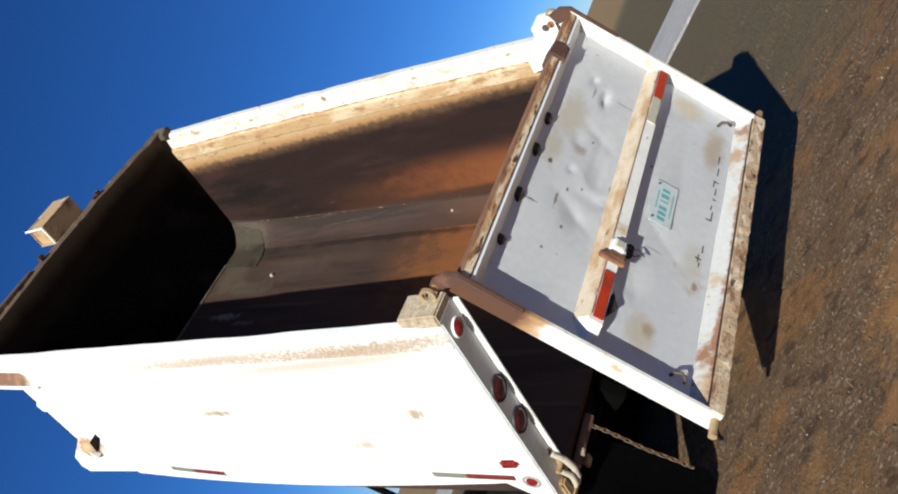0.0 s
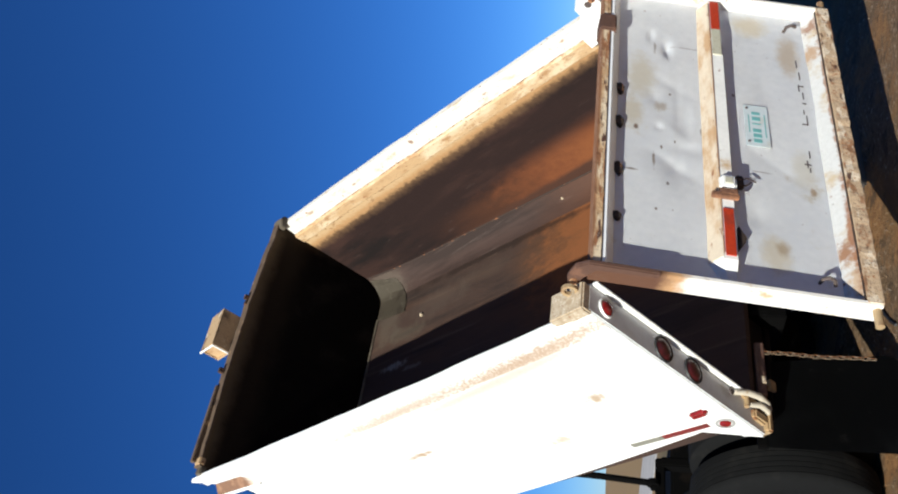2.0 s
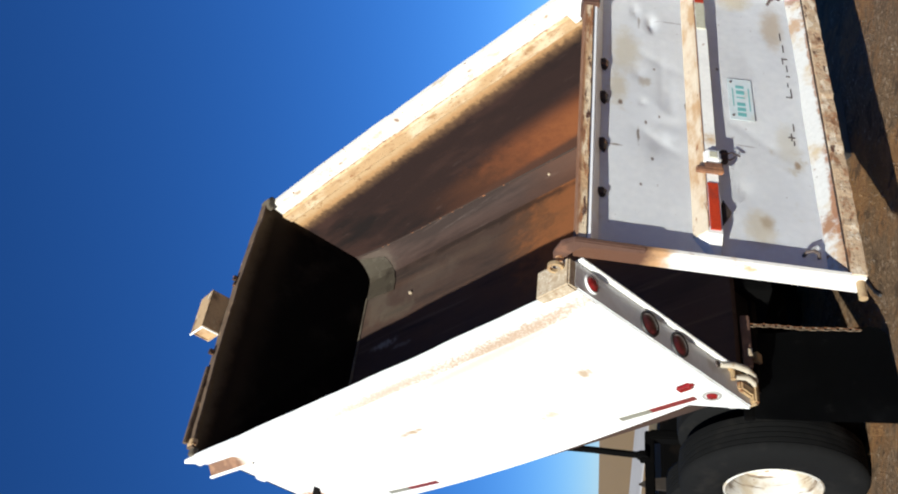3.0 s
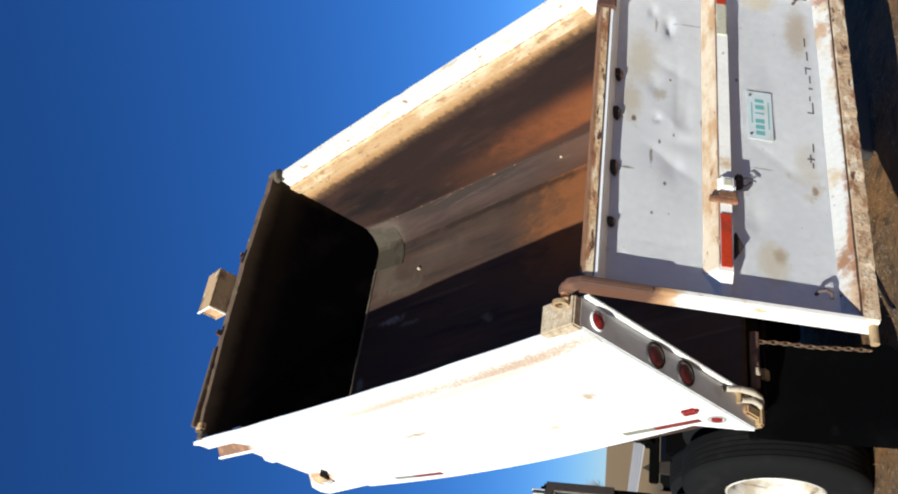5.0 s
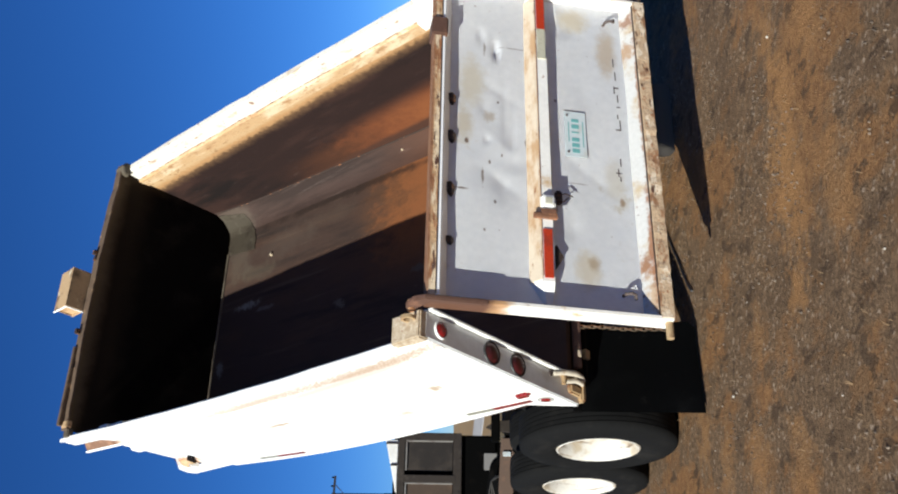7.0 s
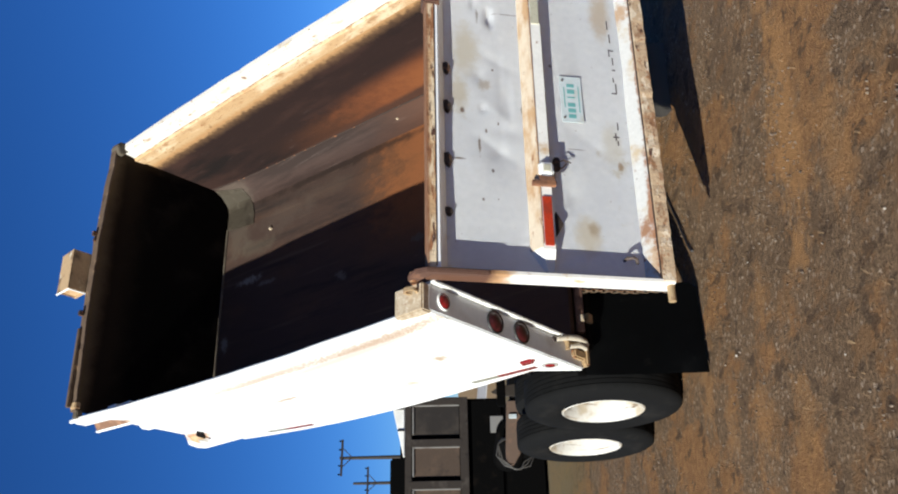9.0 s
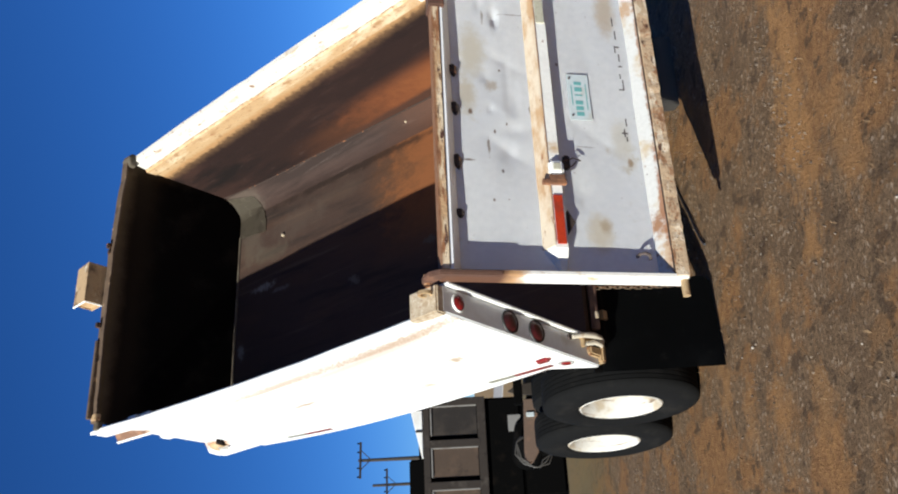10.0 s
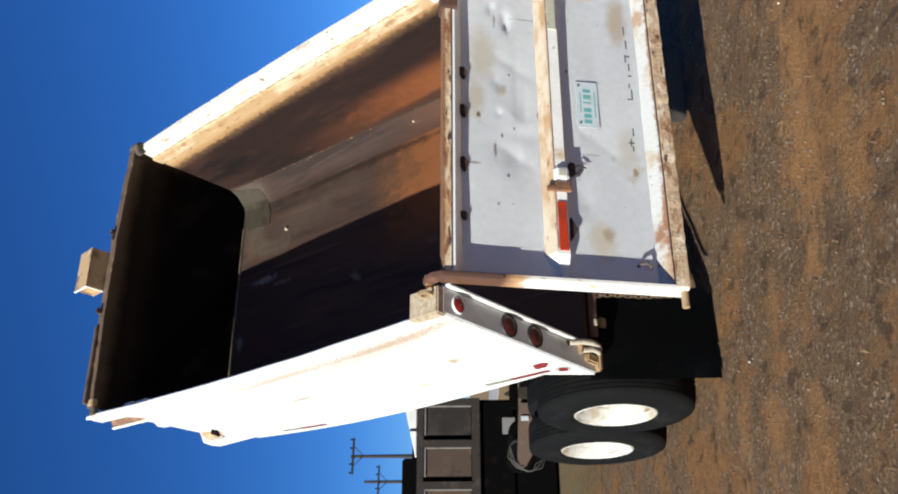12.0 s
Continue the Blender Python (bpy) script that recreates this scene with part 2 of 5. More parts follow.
bark = material("bark", (0.21, 0.19, 0.175), 0.9, bump=0.2)
road_top = material("road_top", (0.40, 0.375, 0.35), 0.9, layers=[((0.31, 0.29, 0.27), 0.8, 0.45, 0.7, (1, 0.2, 1)), ((0.58, 0.55, 0.51), 9.0, 0.55, 0.7, ONE)], bump=0.1)


def make_earth():
    """Fine orange-brown dirt in ragged patches between grey-brown gravel, each with its own grain."""
    m = bpy.data.materials.new("earth")
    m.use_nodes = True
    n, l = m.node_tree.nodes, m.node_tree.links
    shader = n["Principled BSDF"]
    shader.inputs["Roughness"].default_value = 0.95
    shader.inputs["Specular IOR Level"].default_value = 0.1
    coord = n.new("ShaderNodeTexCoord")

    def grain(scale, detail=6, rough=0.6, stretch=ONE, shift=0.0):
        mapping = n.new("ShaderNodeMapping")
        mapping.inputs["Scale"].default_value = stretch
        mapping.inputs["Location"].default_value = (shift, 0.7 * shift, 0)
        l.new(coord.outputs["Object"], mapping.inputs["Vector"])
        tex = n.new("ShaderNodeTexNoise")
        tex.inputs["Scale"].default_value = scale
        tex.inputs["Detail"].default_value = detail
        tex.inputs["Roughness"].default_value = rough
        l.new(mapping.outputs["Vector"], tex.inputs["Vector"])
        return tex.outputs["Fac"]

    def between(value, low, high, top=1.0):
        ramp = n.new("ShaderNodeMapRange")
        ramp.interpolation_type = "SMOOTHSTEP"
        ramp.inputs["From Min"].default_value = low
        ramp.inputs["From Max"].default_value = high
        ramp.inputs["To Max"].default_value = top
        l.new(value, ramp.inputs["Value"])
        return ramp.outputs["Result"]

    def blend(amount, under, over):
        mix = n.new("ShaderNodeMix")
        mix.data_type = "RGBA"
        l.new(amount, mix.inputs["Factor"])
        for socket, c in (("A", under), ("B", over)):
            if isinstance(c, tuple):
                mix.inputs[socket].default_value = (*c, 1)
            else:
                l.new(c, mix.inputs[socket])
        return mix.outputs["Result"]

    cells = n.new("ShaderNodeTexVoronoi")
    cells.inputs["Scale"].default_value = 62.0
    l.new(coord.outputs["Object"], cells.inputs["Vector"])
    one = n.new("ShaderNodeSeparateColor")
    l.new(cells.outputs["Color"], one.inputs["Color"])
    gravel = blend(between(one.outputs["Red"], 0.0, 1.0), (0.112, 0.072, 0.040), (0.184, 0.121, 0.068))
    gravel = blend(between(one.outputs["Green"], 0.90, 0.98), gravel, (0.30, 0.225, 0.155))
    gravel = blend(between(grain(26.0, 7, 0.7), 0.53, 0.65, 0.5), gravel, (0.070, 0.045, 0.026))
    gravel = blend(between(grain(4.0, 6, 0.65, (1.05, 0.62, 1), 2.0), 0.50, 0.62, 0.6), gravel, (0.094, 0.060, 0.034))
    dirt = blend(between(grain(14.0, 7, 0.65), 0.40, 0.62), (0.240, 0.130, 0.053), (0.168, 0.089, 0.038))
    dirt = blend(between(grain(70.0, 5, 0.7), 0.52, 0.66, 0.3), dirt, (0.085, 0.052, 0.028))
    dirt = blend(between(grain(48.0, 5, 0.7, ONE, 5.0), 0.62, 0.70, 0.6), dirt, (0.27, 0.19, 0.12))
    patch = between(grain(1.6, 9, 0.62, (1.05, 0.62, 1), 9.0), 0.493, 0.570)
    colour = blend(patch, gravel, dirt)
    colour = blend(between(grain(5.5, 7, 0.66, (1.05, 0.62, 1), 4.0), 0.54, 0.60, 0.5), colour, (0.180, 0.096, 0.038))
    colour = blend(between(grain(8.0, 7, 0.64, (1.05, 0.62, 1), 13.0), 0.55, 0.61, 0.8), colour, (0.066, 0.043, 0.026))
    l.new(colour, shader.inputs["Base Color"])
    height = n.new("ShaderNodeMath")
    height.operation = "MULTIPLY_ADD"
    height.inputs[1].default_value = 0.25
    l.new(cells.outputs["Distance"], height.inputs[0])
    l.new(grain(45.0, 8, 0.72), height.inputs[2])
    rel = n.new("ShaderNodeBump")
    rel.inputs["Strength"].default_value = 0.75
    rel.inputs["Distance"].default_value = 0.014
    l.new(height.outputs[0], rel.inputs["Height"])
    l.new(rel.outputs["Normal"], shader.inputs["Normal"])
    return m


earth = make_earth()
stone_grey = material("stone_grey", (0.145, 0.107, 0.075), 0.9, layers=[((0.072, 0.052, 0.036), 9.0, 0.46, 0.54, ONE), ((0.25, 0.20, 0.15), 14.0, 0.60, 0.64, ONE)], bump=0.3)
straw = material("straw", (0.19, 0.12, 0.058), 0.9, layers=[((0.11, 0.07, 0.036), 3.0, 0.5, 0.6, ONE)])
pale_stone = material("pale_stone", (0.40, 0.35, 0.29), 0.8, layers=[((0.36, 0.31, 0.25), 60.0, 0.5, 0.62, ONE)], bump=0.2)


# ---- mesh helpers ----
def part(name, bm, mat, parent=None, label="", m=None, smooth=False):
    data = bpy.data.meshes.new(name)
    bmesh.ops.recalc_face_normals(bm, faces=bm.faces[:])
    for e in bm.edges:
        if len(e.link_faces) == 2 and e.calc_face_angle() > radians(52):
            e.smooth = False
    bm.to_mesh(data)
    bm.free()
    data.materials.append(mat)
    if smooth:
        for p in data.polygons:
            p.use_smooth = True
    ob = new(name, data)
    ob.parent = parent
    if m is not None:
        ob.matrix_basis = m
    return tagged(ob, label)


def bevelled(bm, size, angle=40, segments=2):
    edges = [e for e in bm.edges if len(e.link_faces) == 2 and e.calc_face_angle() > radians(angle)]
    bmesh.ops.bevel(bm, geom=edges, offset=size, segments=segments, affect="EDGES", clamp_overlap=True)
    return bm


def add_box(bm, x0, x1, y0, y1, z0, z1):
    v = [bm.verts.new((x, y, z)) for z in (z0, z1) for y in (y0, y1) for x in (x0, x1)]
    for f in ((0, 1, 3, 2), (4, 5, 7, 6), (0, 1, 5, 4), (2, 3, 7, 6), (0, 2, 6, 4), (1, 3, 7, 5)):
        bm.faces.new([v[i] for i in f])


def box(x0, x1, y0, y1, z0, z1, bevel=0.004):
    bm = bmesh.new()
    add_box(bm, x0, x1, y0, y1, z0, z1)
    bmesh.ops.recalc_face_normals(bm, faces=bm.faces[:])
    return bevelled(bm, bevel) if bevel else bm


def prism(points, axis, a, b, bevel=0.0):
    """A polygon in the two other axes, in their order, drawn out along an axis from a to b."""
    bm = bmesh.new()
    def at(p, d):
        q = list(p)
        q.insert("xyz".index(axis), d)
        return q
    one = [bm.verts.new(at(p, a)) for p in points]
    two = [bm.verts.new(at(p, b)) for p in points]
    bm.faces.new(one)
    bm.faces.new(two[::-1])
    for i in range(len(points)):
        j = (i + 1) % len(points)
        bm.faces.new((one[j], one[i], two[i], two[j]))
    bmesh.ops.recalc_face_normals(bm, faces=bm.faces[:])
    return bevelled(bm, bevel) if bevel else bm


def sweep(sections, closed=True, caps=True):
    """Joins rings of points, one after another, into a skin."""
    bm = bmesh.new()
    rings = [[bm.verts.new(p) for p in ring] for ring in sections]
    n = len(rings[0])
    for one, two in zip(rings, rings[1:]):
        for i in range(n if closed else n - 1):
            j = (i + 1) % n
            bm.faces.new((one[i], one[j], two[j], two[i]))
    if caps and closed:
        bm.faces.new(rings[0][::-1])
        bm.faces.new(rings[-1])
    bmesh.ops.recalc_face_normals(bm, faces=bm.faces[:])
    return bm


def tube(points, radius, sides=8):
    points = [Vector(p) for p in points]
    rings = []
    for i, p in enumerate(points):
        way = (points[min(i + 1, len(points) - 1)] - points[max(i - 1, 0)]).normalized()
        side = way.orthogonal().normalized() if i == 0 else (side - way * side.dot(way)).normalized()
        up = way.cross(side)
        r = radius[i] if isinstance(radius, (list, tuple)) else radius
        rings.append([p + r * (math.cos(a) * side + math.sin(a) * up) for a in [2 * math.pi * k / sides for k in range(sides)]])
    return sweep(rings)


def lathe(profile, axis="x", steps=48, centre=(0, 0, 0)):
    """Turns a closed profile of (along, radius) about an axis."""
    bm = bmesh.new()
    rings = []
    for k in range(steps):
        a = 2 * math.pi * k / steps
        ring = []
        for along, r in profile:
            p = {"x": (along, r * math.cos(a), r * math.sin(a)), "y": (r * math.cos(a), along, r * math.sin(a)), "z": (r * math.cos(a), r * math.sin(a), along)}[axis]
            ring.append(bm.verts.new(Vector(p) + Vector(centre)))
        rings.append(ring)
    n = len(profile)
    for k in range(steps):
        one, two = rings[k], rings[(k + 1) % steps]
        for i in range(n):
            j = (i + 1) % n
            bm.faces.new((one[i], one[j], two[j], two[i]))
    bmesh.ops.remove_doubles(bm, verts=bm.verts[:], dist=1e-5)
    bmesh.ops.recalc_face_normals(bm, faces=bm.faces[:])
    return bm


def joined(*parts):
    bm = parts[0]
    for other in parts[1:]:
        data = bpy.data.meshes.new("tmp")
        other.to_mesh(data)
        other.free()
        bm.from_mesh(data)
        bpy.data.meshes.remove(data)
    return bm


# ---- ground, road ----
def spread(n, near, far):
    """Coordinates that lie close together about zero and reach out to far."""
    k = math.asinh(far / near)
    return [near * math.sinh(k * (2 * i / n - 1)) for i in range(n + 1)]


def make_ground():
    n = 260
    xs = spread(n, 2.2, 1800)
    verts, faces = [], []
    for j, y in enumerate(xs):
        for i, x in enumerate(xs):
            wx, wy = x - 0.5, y - 1.0
            d = math.hypot(wx, wy)
            fade = 1 / (1 + (d / 14) ** 2)
            z = fade * (0.016 * noise.noise((wx * 1.7, wy * 1.7, 0)) + 0.012 * noise.noise((wx * 6, wy * 6, 3)) + 0.008 * noise.noise((wx * 17, wy * 17, 7)))
            verts.append((wx, wy, z))
    for j in range(n):
        for i in range(n):
            a = j * (n + 1) + i
            faces.append((a, a + 1, a + n + 2, a + n + 1))
    data = bpy.data.meshes.new("ground")
    data.from_pydata(verts, [], faces)
    data.materials.append(earth)
    for p in data.polygons:
        p.use_smooth = True
    return tagged(new("ground", data), "dry brown dirt with sparse dead grass and gravel", "ground", kind="structure")


SAND = (0.29, 0.156, 0.060)
spots(earth, [((-0.66, -2.27, 0), (0.50, 0.30, 1), SAND, 0.9), ((-0.25, -2.36, 0), (0.30, 0.20, 1), SAND, 0.85), ((0.15, -2.30, 0), (0.26, 0.17, 1), SAND, 0.75), ((-1.15, -2.15, 0), (0.18, 0.17, 1), SAND, 0.75), ((-1.30, -0.35, 0), (0.32, 0.20, 1), SAND, 0.6),
    ((-0.95, -2.75, 0), (0.40, 0.22, 1), SAND, 0.5), ((-1.75, -1.3, 0), (0.32, 0.24, 1), SAND, 0.55), ((0.25, -0.75, 0), (0.30, 0.25, 1), (0.15, 0.088, 0.038), 0.7), ((-1.6, -0.75, 0), (0.26, 0.18, 1), SAND, 0.5), ((-1.15, -1.55, 0), (0.20, 0.16, 1), SAND, 0.55), ((-1.9, -1.9, 0), (0.3, 0.2, 1), SAND, 0.55), ((0.55, -2.75, 0), (0.4, 0.2, 1), SAND, 0.6), ((-0.15, -2.75, 0), (0.3, 0.16, 1), SAND, 0.5)], 0.85, 9.0)
stained(earth, (0.150, 0.118, 0.052), "Y", 4.0, 8.0, 1.2, 0.8, ONE, None, 0.7)
stained(earth, (0.115, 0.094, 0.056), "X", 1.2, 3.4, 0.6, 2.0, ONE, None, 0.8)
stained(earth, (0.27, 0.185, 0.092), "Y", 18.0, 26.0, 1.5, 0.4, ONE, ("X", 4.0, 9.0))
make_ground()
road_rings = []
for y in (-60, -20, 0, 10, 20, 30, 45, 60, 90, 130, 420):
    near, far = 9.85 + 0.028 * y, 13.8 + 0.060 * min(y, 130) + 0.028 * max(y - 130, 0)
    road_rings.append([(near, y, -0.05), (far, y, -0.05), (far - 0.2, y, 0.035), (near + 0.3, y, 0.035)])
road = part("road", sweep(road_rings), road_top, None, "pale grey gravel road beyond the dirt yard")
tagged(road, category="road", kind="structure")

# ---- the dump truck ----
truck = new("dump_truck")
tagged(truck, "white rusty dump truck with its bed raised and tailgate hanging open", "dump truck")
BODY = pose(0, -0.6205, 0.7909, 49.03, 0, 0)     # bed frame: x across, y forward along the bed, z off its floor
LONG = 3.42
WALL = 0.05


def arch(v):
    return math.sin(math.pi * min(max(v / LONG, 0), 1))


def half(v):
    """Half the outer width on the left, where the wall bulges in the middle."""
    return 1.225 - 0.020 * v + 0.052 * arch(v)


def half_low(v):
    return 1.225 - 0.032 * v + 0.056 * arch(v)


def half_right(v):
    return 1.16 - 0.008 * v


def top_left(v):
    return 1.352 + 0.014 * v + 0.045 * arch(v)


def top_right(v):
    return 1.300 + 0.027 * v + 0.017 * arch(v)


def floor_at(v):
    return 0.09 + 0.0625 * v


STEPS = sorted([LONG * i / 48 for i in range(1, 49)] + [0.012, 0.03, 0.23])
WALL_STEPS = [v for v in STEPS if v < 2.97] + [3.0]

bed = part("bed_floor", sweep([[(-half(v) + 0.20, v, floor_at(v)), (half_right(v) - 0.20, v, floor_at(v)), (half_right(v) - 0.20, v, floor_at(v) - 0.04), (-half(v) + 0.20, v, floor_at(v) - 0.04)] for v in STEPS]),
           bed_steel, truck, "scraped rusty steel bed floor", BODY)

# side walls: an outer skin and an inner skin apart by the wall's thickness
def lower_edge(v):
    return 0.218 + 0.0024 * v - 0.019 * arch(v) if v > 0.23 else -0.012 + v


def make_side(sign, top):
    rings = []
    for v in WALL_STEPS if sign < 0 else STEPS:
        thick = 0.036 if sign < 0 else WALL
        u, lo = (half(v), half_low(v)) if sign < 0 else (half_right(v), half_right(v))
        rings.append([(sign * u, v, top(v) - 0.16), (sign * lo, v, lower_edge(v)), (sign * (lo - thick), v, lower_edge(v)), (sign * (u - thick - 0.02 * (sign > 0)), v, top(v) - 0.16)])
    return sweep(rings)


flange_grey = material("flange_grey", (0.10, 0.066, 0.040), 0.75, layers=[((0.055, 0.034, 0.022), 7.0, 0.5, 0.66, ONE), ((0.26, 0.17, 0.09), 12.0, 0.58, 0.70, ONE)], bump=0.2)
outer_white = material("side_paint", (0.80, 0.79, 0.76), 0.4, layers=[((0.60, 0.46, 0.28), 3.0, 0.72, 0.84, ONE), ((0.70, 0.68, 0.63), 1.5, 0.5, 0.75, ONE)], bump=0.04, bump_scale=30)
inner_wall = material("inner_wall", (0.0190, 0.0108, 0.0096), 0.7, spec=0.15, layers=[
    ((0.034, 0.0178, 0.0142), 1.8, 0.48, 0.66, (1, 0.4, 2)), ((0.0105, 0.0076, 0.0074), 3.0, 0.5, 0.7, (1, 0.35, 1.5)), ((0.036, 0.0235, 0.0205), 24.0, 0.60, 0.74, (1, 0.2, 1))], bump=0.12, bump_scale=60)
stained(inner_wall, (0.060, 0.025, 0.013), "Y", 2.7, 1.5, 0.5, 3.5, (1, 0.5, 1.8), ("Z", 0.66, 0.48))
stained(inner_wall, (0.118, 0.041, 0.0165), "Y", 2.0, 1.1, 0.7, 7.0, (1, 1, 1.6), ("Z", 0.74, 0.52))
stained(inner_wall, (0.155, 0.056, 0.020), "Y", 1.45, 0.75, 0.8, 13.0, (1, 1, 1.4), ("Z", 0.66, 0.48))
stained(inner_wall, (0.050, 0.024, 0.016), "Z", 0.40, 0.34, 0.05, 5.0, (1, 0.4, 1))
stained(inner_wall, (0.12, 0.070, 0.035), "Z", 0.975, 1.065, 0.055, 20.0, (1, 0.8, 0.8), None, 0.8)
stained(inner_wall, (0.34, 0.20, 0.088), "Z", 1.040, 1.090, 0.055, 24.0, (1, 0.8, 0.8))
stained(inner_wall, (0.42, 0.29, 0.155), "Z", 1.085, 1.135, 0.045, 30.0, (1, 0.8, 0.8))
stained(inner_wall, (0.24, 0.14, 0.065), "Z", 1.16, 1.22, 0.30, 16.0, (1, 0.8, 1.2))
stained(bed_steel, (0.10, 0.045, 0.018), "Y", 2.0, 1.1, 0.55, 3.5, (1.4, 0.7, 1), ("X", -0.25, 0.35))
stained(bed_steel, (0.165, 0.064, 0.023), "Y", 1.75, 1.15, 0.75, 10.0, (1.2, 0.7, 1), ("X", -0.1, 0.4))
spots(bed_steel, [((0.66, 2.62, 0.25), (0.20, 0.42, 1), (0.070, 0.053, 0.042), 0.4), ((0.74, 2.10, 0.22), (0.10, 0.40, 1), (0.070, 0.050, 0.037), 0.35), ((0.47, 2.95, 0.27), (0.10, 0.30, 1), (0.080, 0.064, 0.046), 0.5), ((0.66, 3.22, 0.29), (0.30, 0.22, 1), (0.092, 0.077, 0.058), 0.45)], 0.5, 7.0)
spots(bed_steel, [((0.175, 3.03, 0.28), (0.045, 0.17, 1), (0.20, 0.18, 0.16), 0.9), ((0.10, 2.80, 0.28), (0.03, 0.12, 1), (0.12, 0.10, 0.09), 0.8), ((-0.08, 1.97, 0.21), (0.05, 0.07, 1), (0.11, 0.09, 0.08), 0.8), ((0.0, 1.2, 0.17), (0.035, 0.08, 1), (0.09, 0.075, 0.065), 0.7), ((-0.34, 3.29, 0.29), (0.10, 0.05, 1), (0.14, 0.13, 0.12), 0.9)], 0.8, 14.0)
spots(bed_steel, [((0.895, 1.9, 0.21), (0.055, 1.5, 1), (0.019, 0.0125, 0.010), 0.75), ((0.45, 2.2, 0.23), (0.03, 0.7, 1), (0.030, 0.020, 0.016), 0.5)], 0.45, 9.0)
stained(scraped_steel, (0.070, 0.034, 0.021), "Y", 1.9, 0.8, 0.5, 5.0, (1, 0.4, 1))
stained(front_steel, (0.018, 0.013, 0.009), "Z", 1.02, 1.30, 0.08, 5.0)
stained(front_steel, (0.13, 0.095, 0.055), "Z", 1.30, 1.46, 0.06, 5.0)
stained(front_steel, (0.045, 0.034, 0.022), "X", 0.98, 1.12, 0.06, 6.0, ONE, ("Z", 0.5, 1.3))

spots(outer_white, [((-1.22, 1.70, 0.875), (0.4, 0.16, 0.035), (0.36, 0.24, 0.12), 0.9), ((-1.22, 0.45, 0.79), (0.4, 0.08, 0.06), (0.34, 0.23, 0.12), 0.85), ((-1.22, 0.88, 0.56), (0.4, 0.09, 0.06), (0.40, 0.31, 0.19), 0.75),
    ((-1.22, 0.72, 0.86), (0.4, 0.10, 0.02), (0.45, 0.42, 0.36), 0.6), ((-1.22, 2.05, 0.31), (0.4, 0.10, 0.02), (0.45, 0.34, 0.2), 0.6), ((-1.14, 3.24, 0.50), (0.4, 0.20, 0.13), (0.42, 0.22, 0.10), 0.95), ((-1.22, 1.1, 0.42), (0.4, 0.05, 0.03), (0.58, 0.46, 0.3), 0.6)])
spots(outer_white, [((-1.22, 0.80, 1.175), (0.5, 1.05, 0.085), (0.40, 0.28, 0.17), 0.4)], 0.14, 70.0)
spots(outer_white, [((-1.22, 0.75, 1.195), (0.5, 0.95, 0.045), (0.38, 0.25, 0.15), 0.3)], 0.5, 90.0)
part("side_wall", make_side(-1, top_left), outer_white, bed, "white painted left side wall of the bed")
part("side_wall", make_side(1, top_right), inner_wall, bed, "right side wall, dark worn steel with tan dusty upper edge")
# front end of the left wall, stepped
E_OUT = -half_low(LONG) - 0.022
part("side_end", prism([(2.95, 0.215), (3.51, 0.222), (3.54, 0.285), (3.51, 0.385), (3.19, 0.648), (3.20, 0.85), (3.318, 0.866), (3.326, 0.925), (3.225, 1.022), (3.18, 1.11), (3.05, 1.20), (3.05, 1.365), (2.95, 1.365)], "x", E_OUT, E_OUT + 0.030, 0.003),
     outer_white, bed, "stepped white front end of the side wall")


def make_rail(sign, top, width, height, out):
    rings = []
    for v in STEPS:
        u = half(v) if sign < 0 else half_right(v)
        dent = 0.010 * noise.noise((v * 2.3, sign * 3, 0)) + 0.004 * noise.noise((v * 8.0, sign * 3, 2))
        z = top(v) + dent
        o, i = u + out * min(1, v / 0.3), u + out - width
        deep = height if v < 3.02 or sign > 0 else 0.085
        rings.append([(sign * o, v, z - 0.012), (sign * (o - 0.012), v, z), (sign * (i + 0.012), v, z), (sign * i, v, z - 0.012),
                      (sign * i, v, z - deep + 0.05), (sign * (i + 0.05), v, z - deep), (sign * (u - 0.01), v, z - deep - 0.02), (sign * o, v, z - deep)])
    return sweep(rings)


left_rail_paint = material("left_rail_paint", (0.78, 0.77, 0.74), 0.45, layers=[((0.62, 0.60, 0.56), 2.5, 0.5, 0.75, ONE), (RUST, 26.0, 0.70, 0.75, ONE)], bump=0.06, bump_scale=30)
spots(left_rail_paint, [((-1.24, 0.50, 1.255), (0.5, 0.75, 0.075), (0.52, 0.41, 0.30), 0.75), ((-1.24, 1.45, 1.290), (0.5, 0.95, 0.070), (0.54, 0.44, 0.33), 0.65)], 0.3, 30.0)
spots(left_rail_paint, [((-1.24, 0.45, 1.262), (0.5, 0.70, 0.065), (0.34, 0.22, 0.13), 0.65), ((-1.24, 1.25, 1.298), (0.5, 0.80, 0.055), (0.36, 0.25, 0.15), 0.5)], 1.4, 75.0)
part("top_rail", make_rail(-1, top_left, 0.055, 0.15, 0.012), left_rail_paint, bed, "white top rail with chipped rusty paint")
rail_rings, slope_rings = [], []
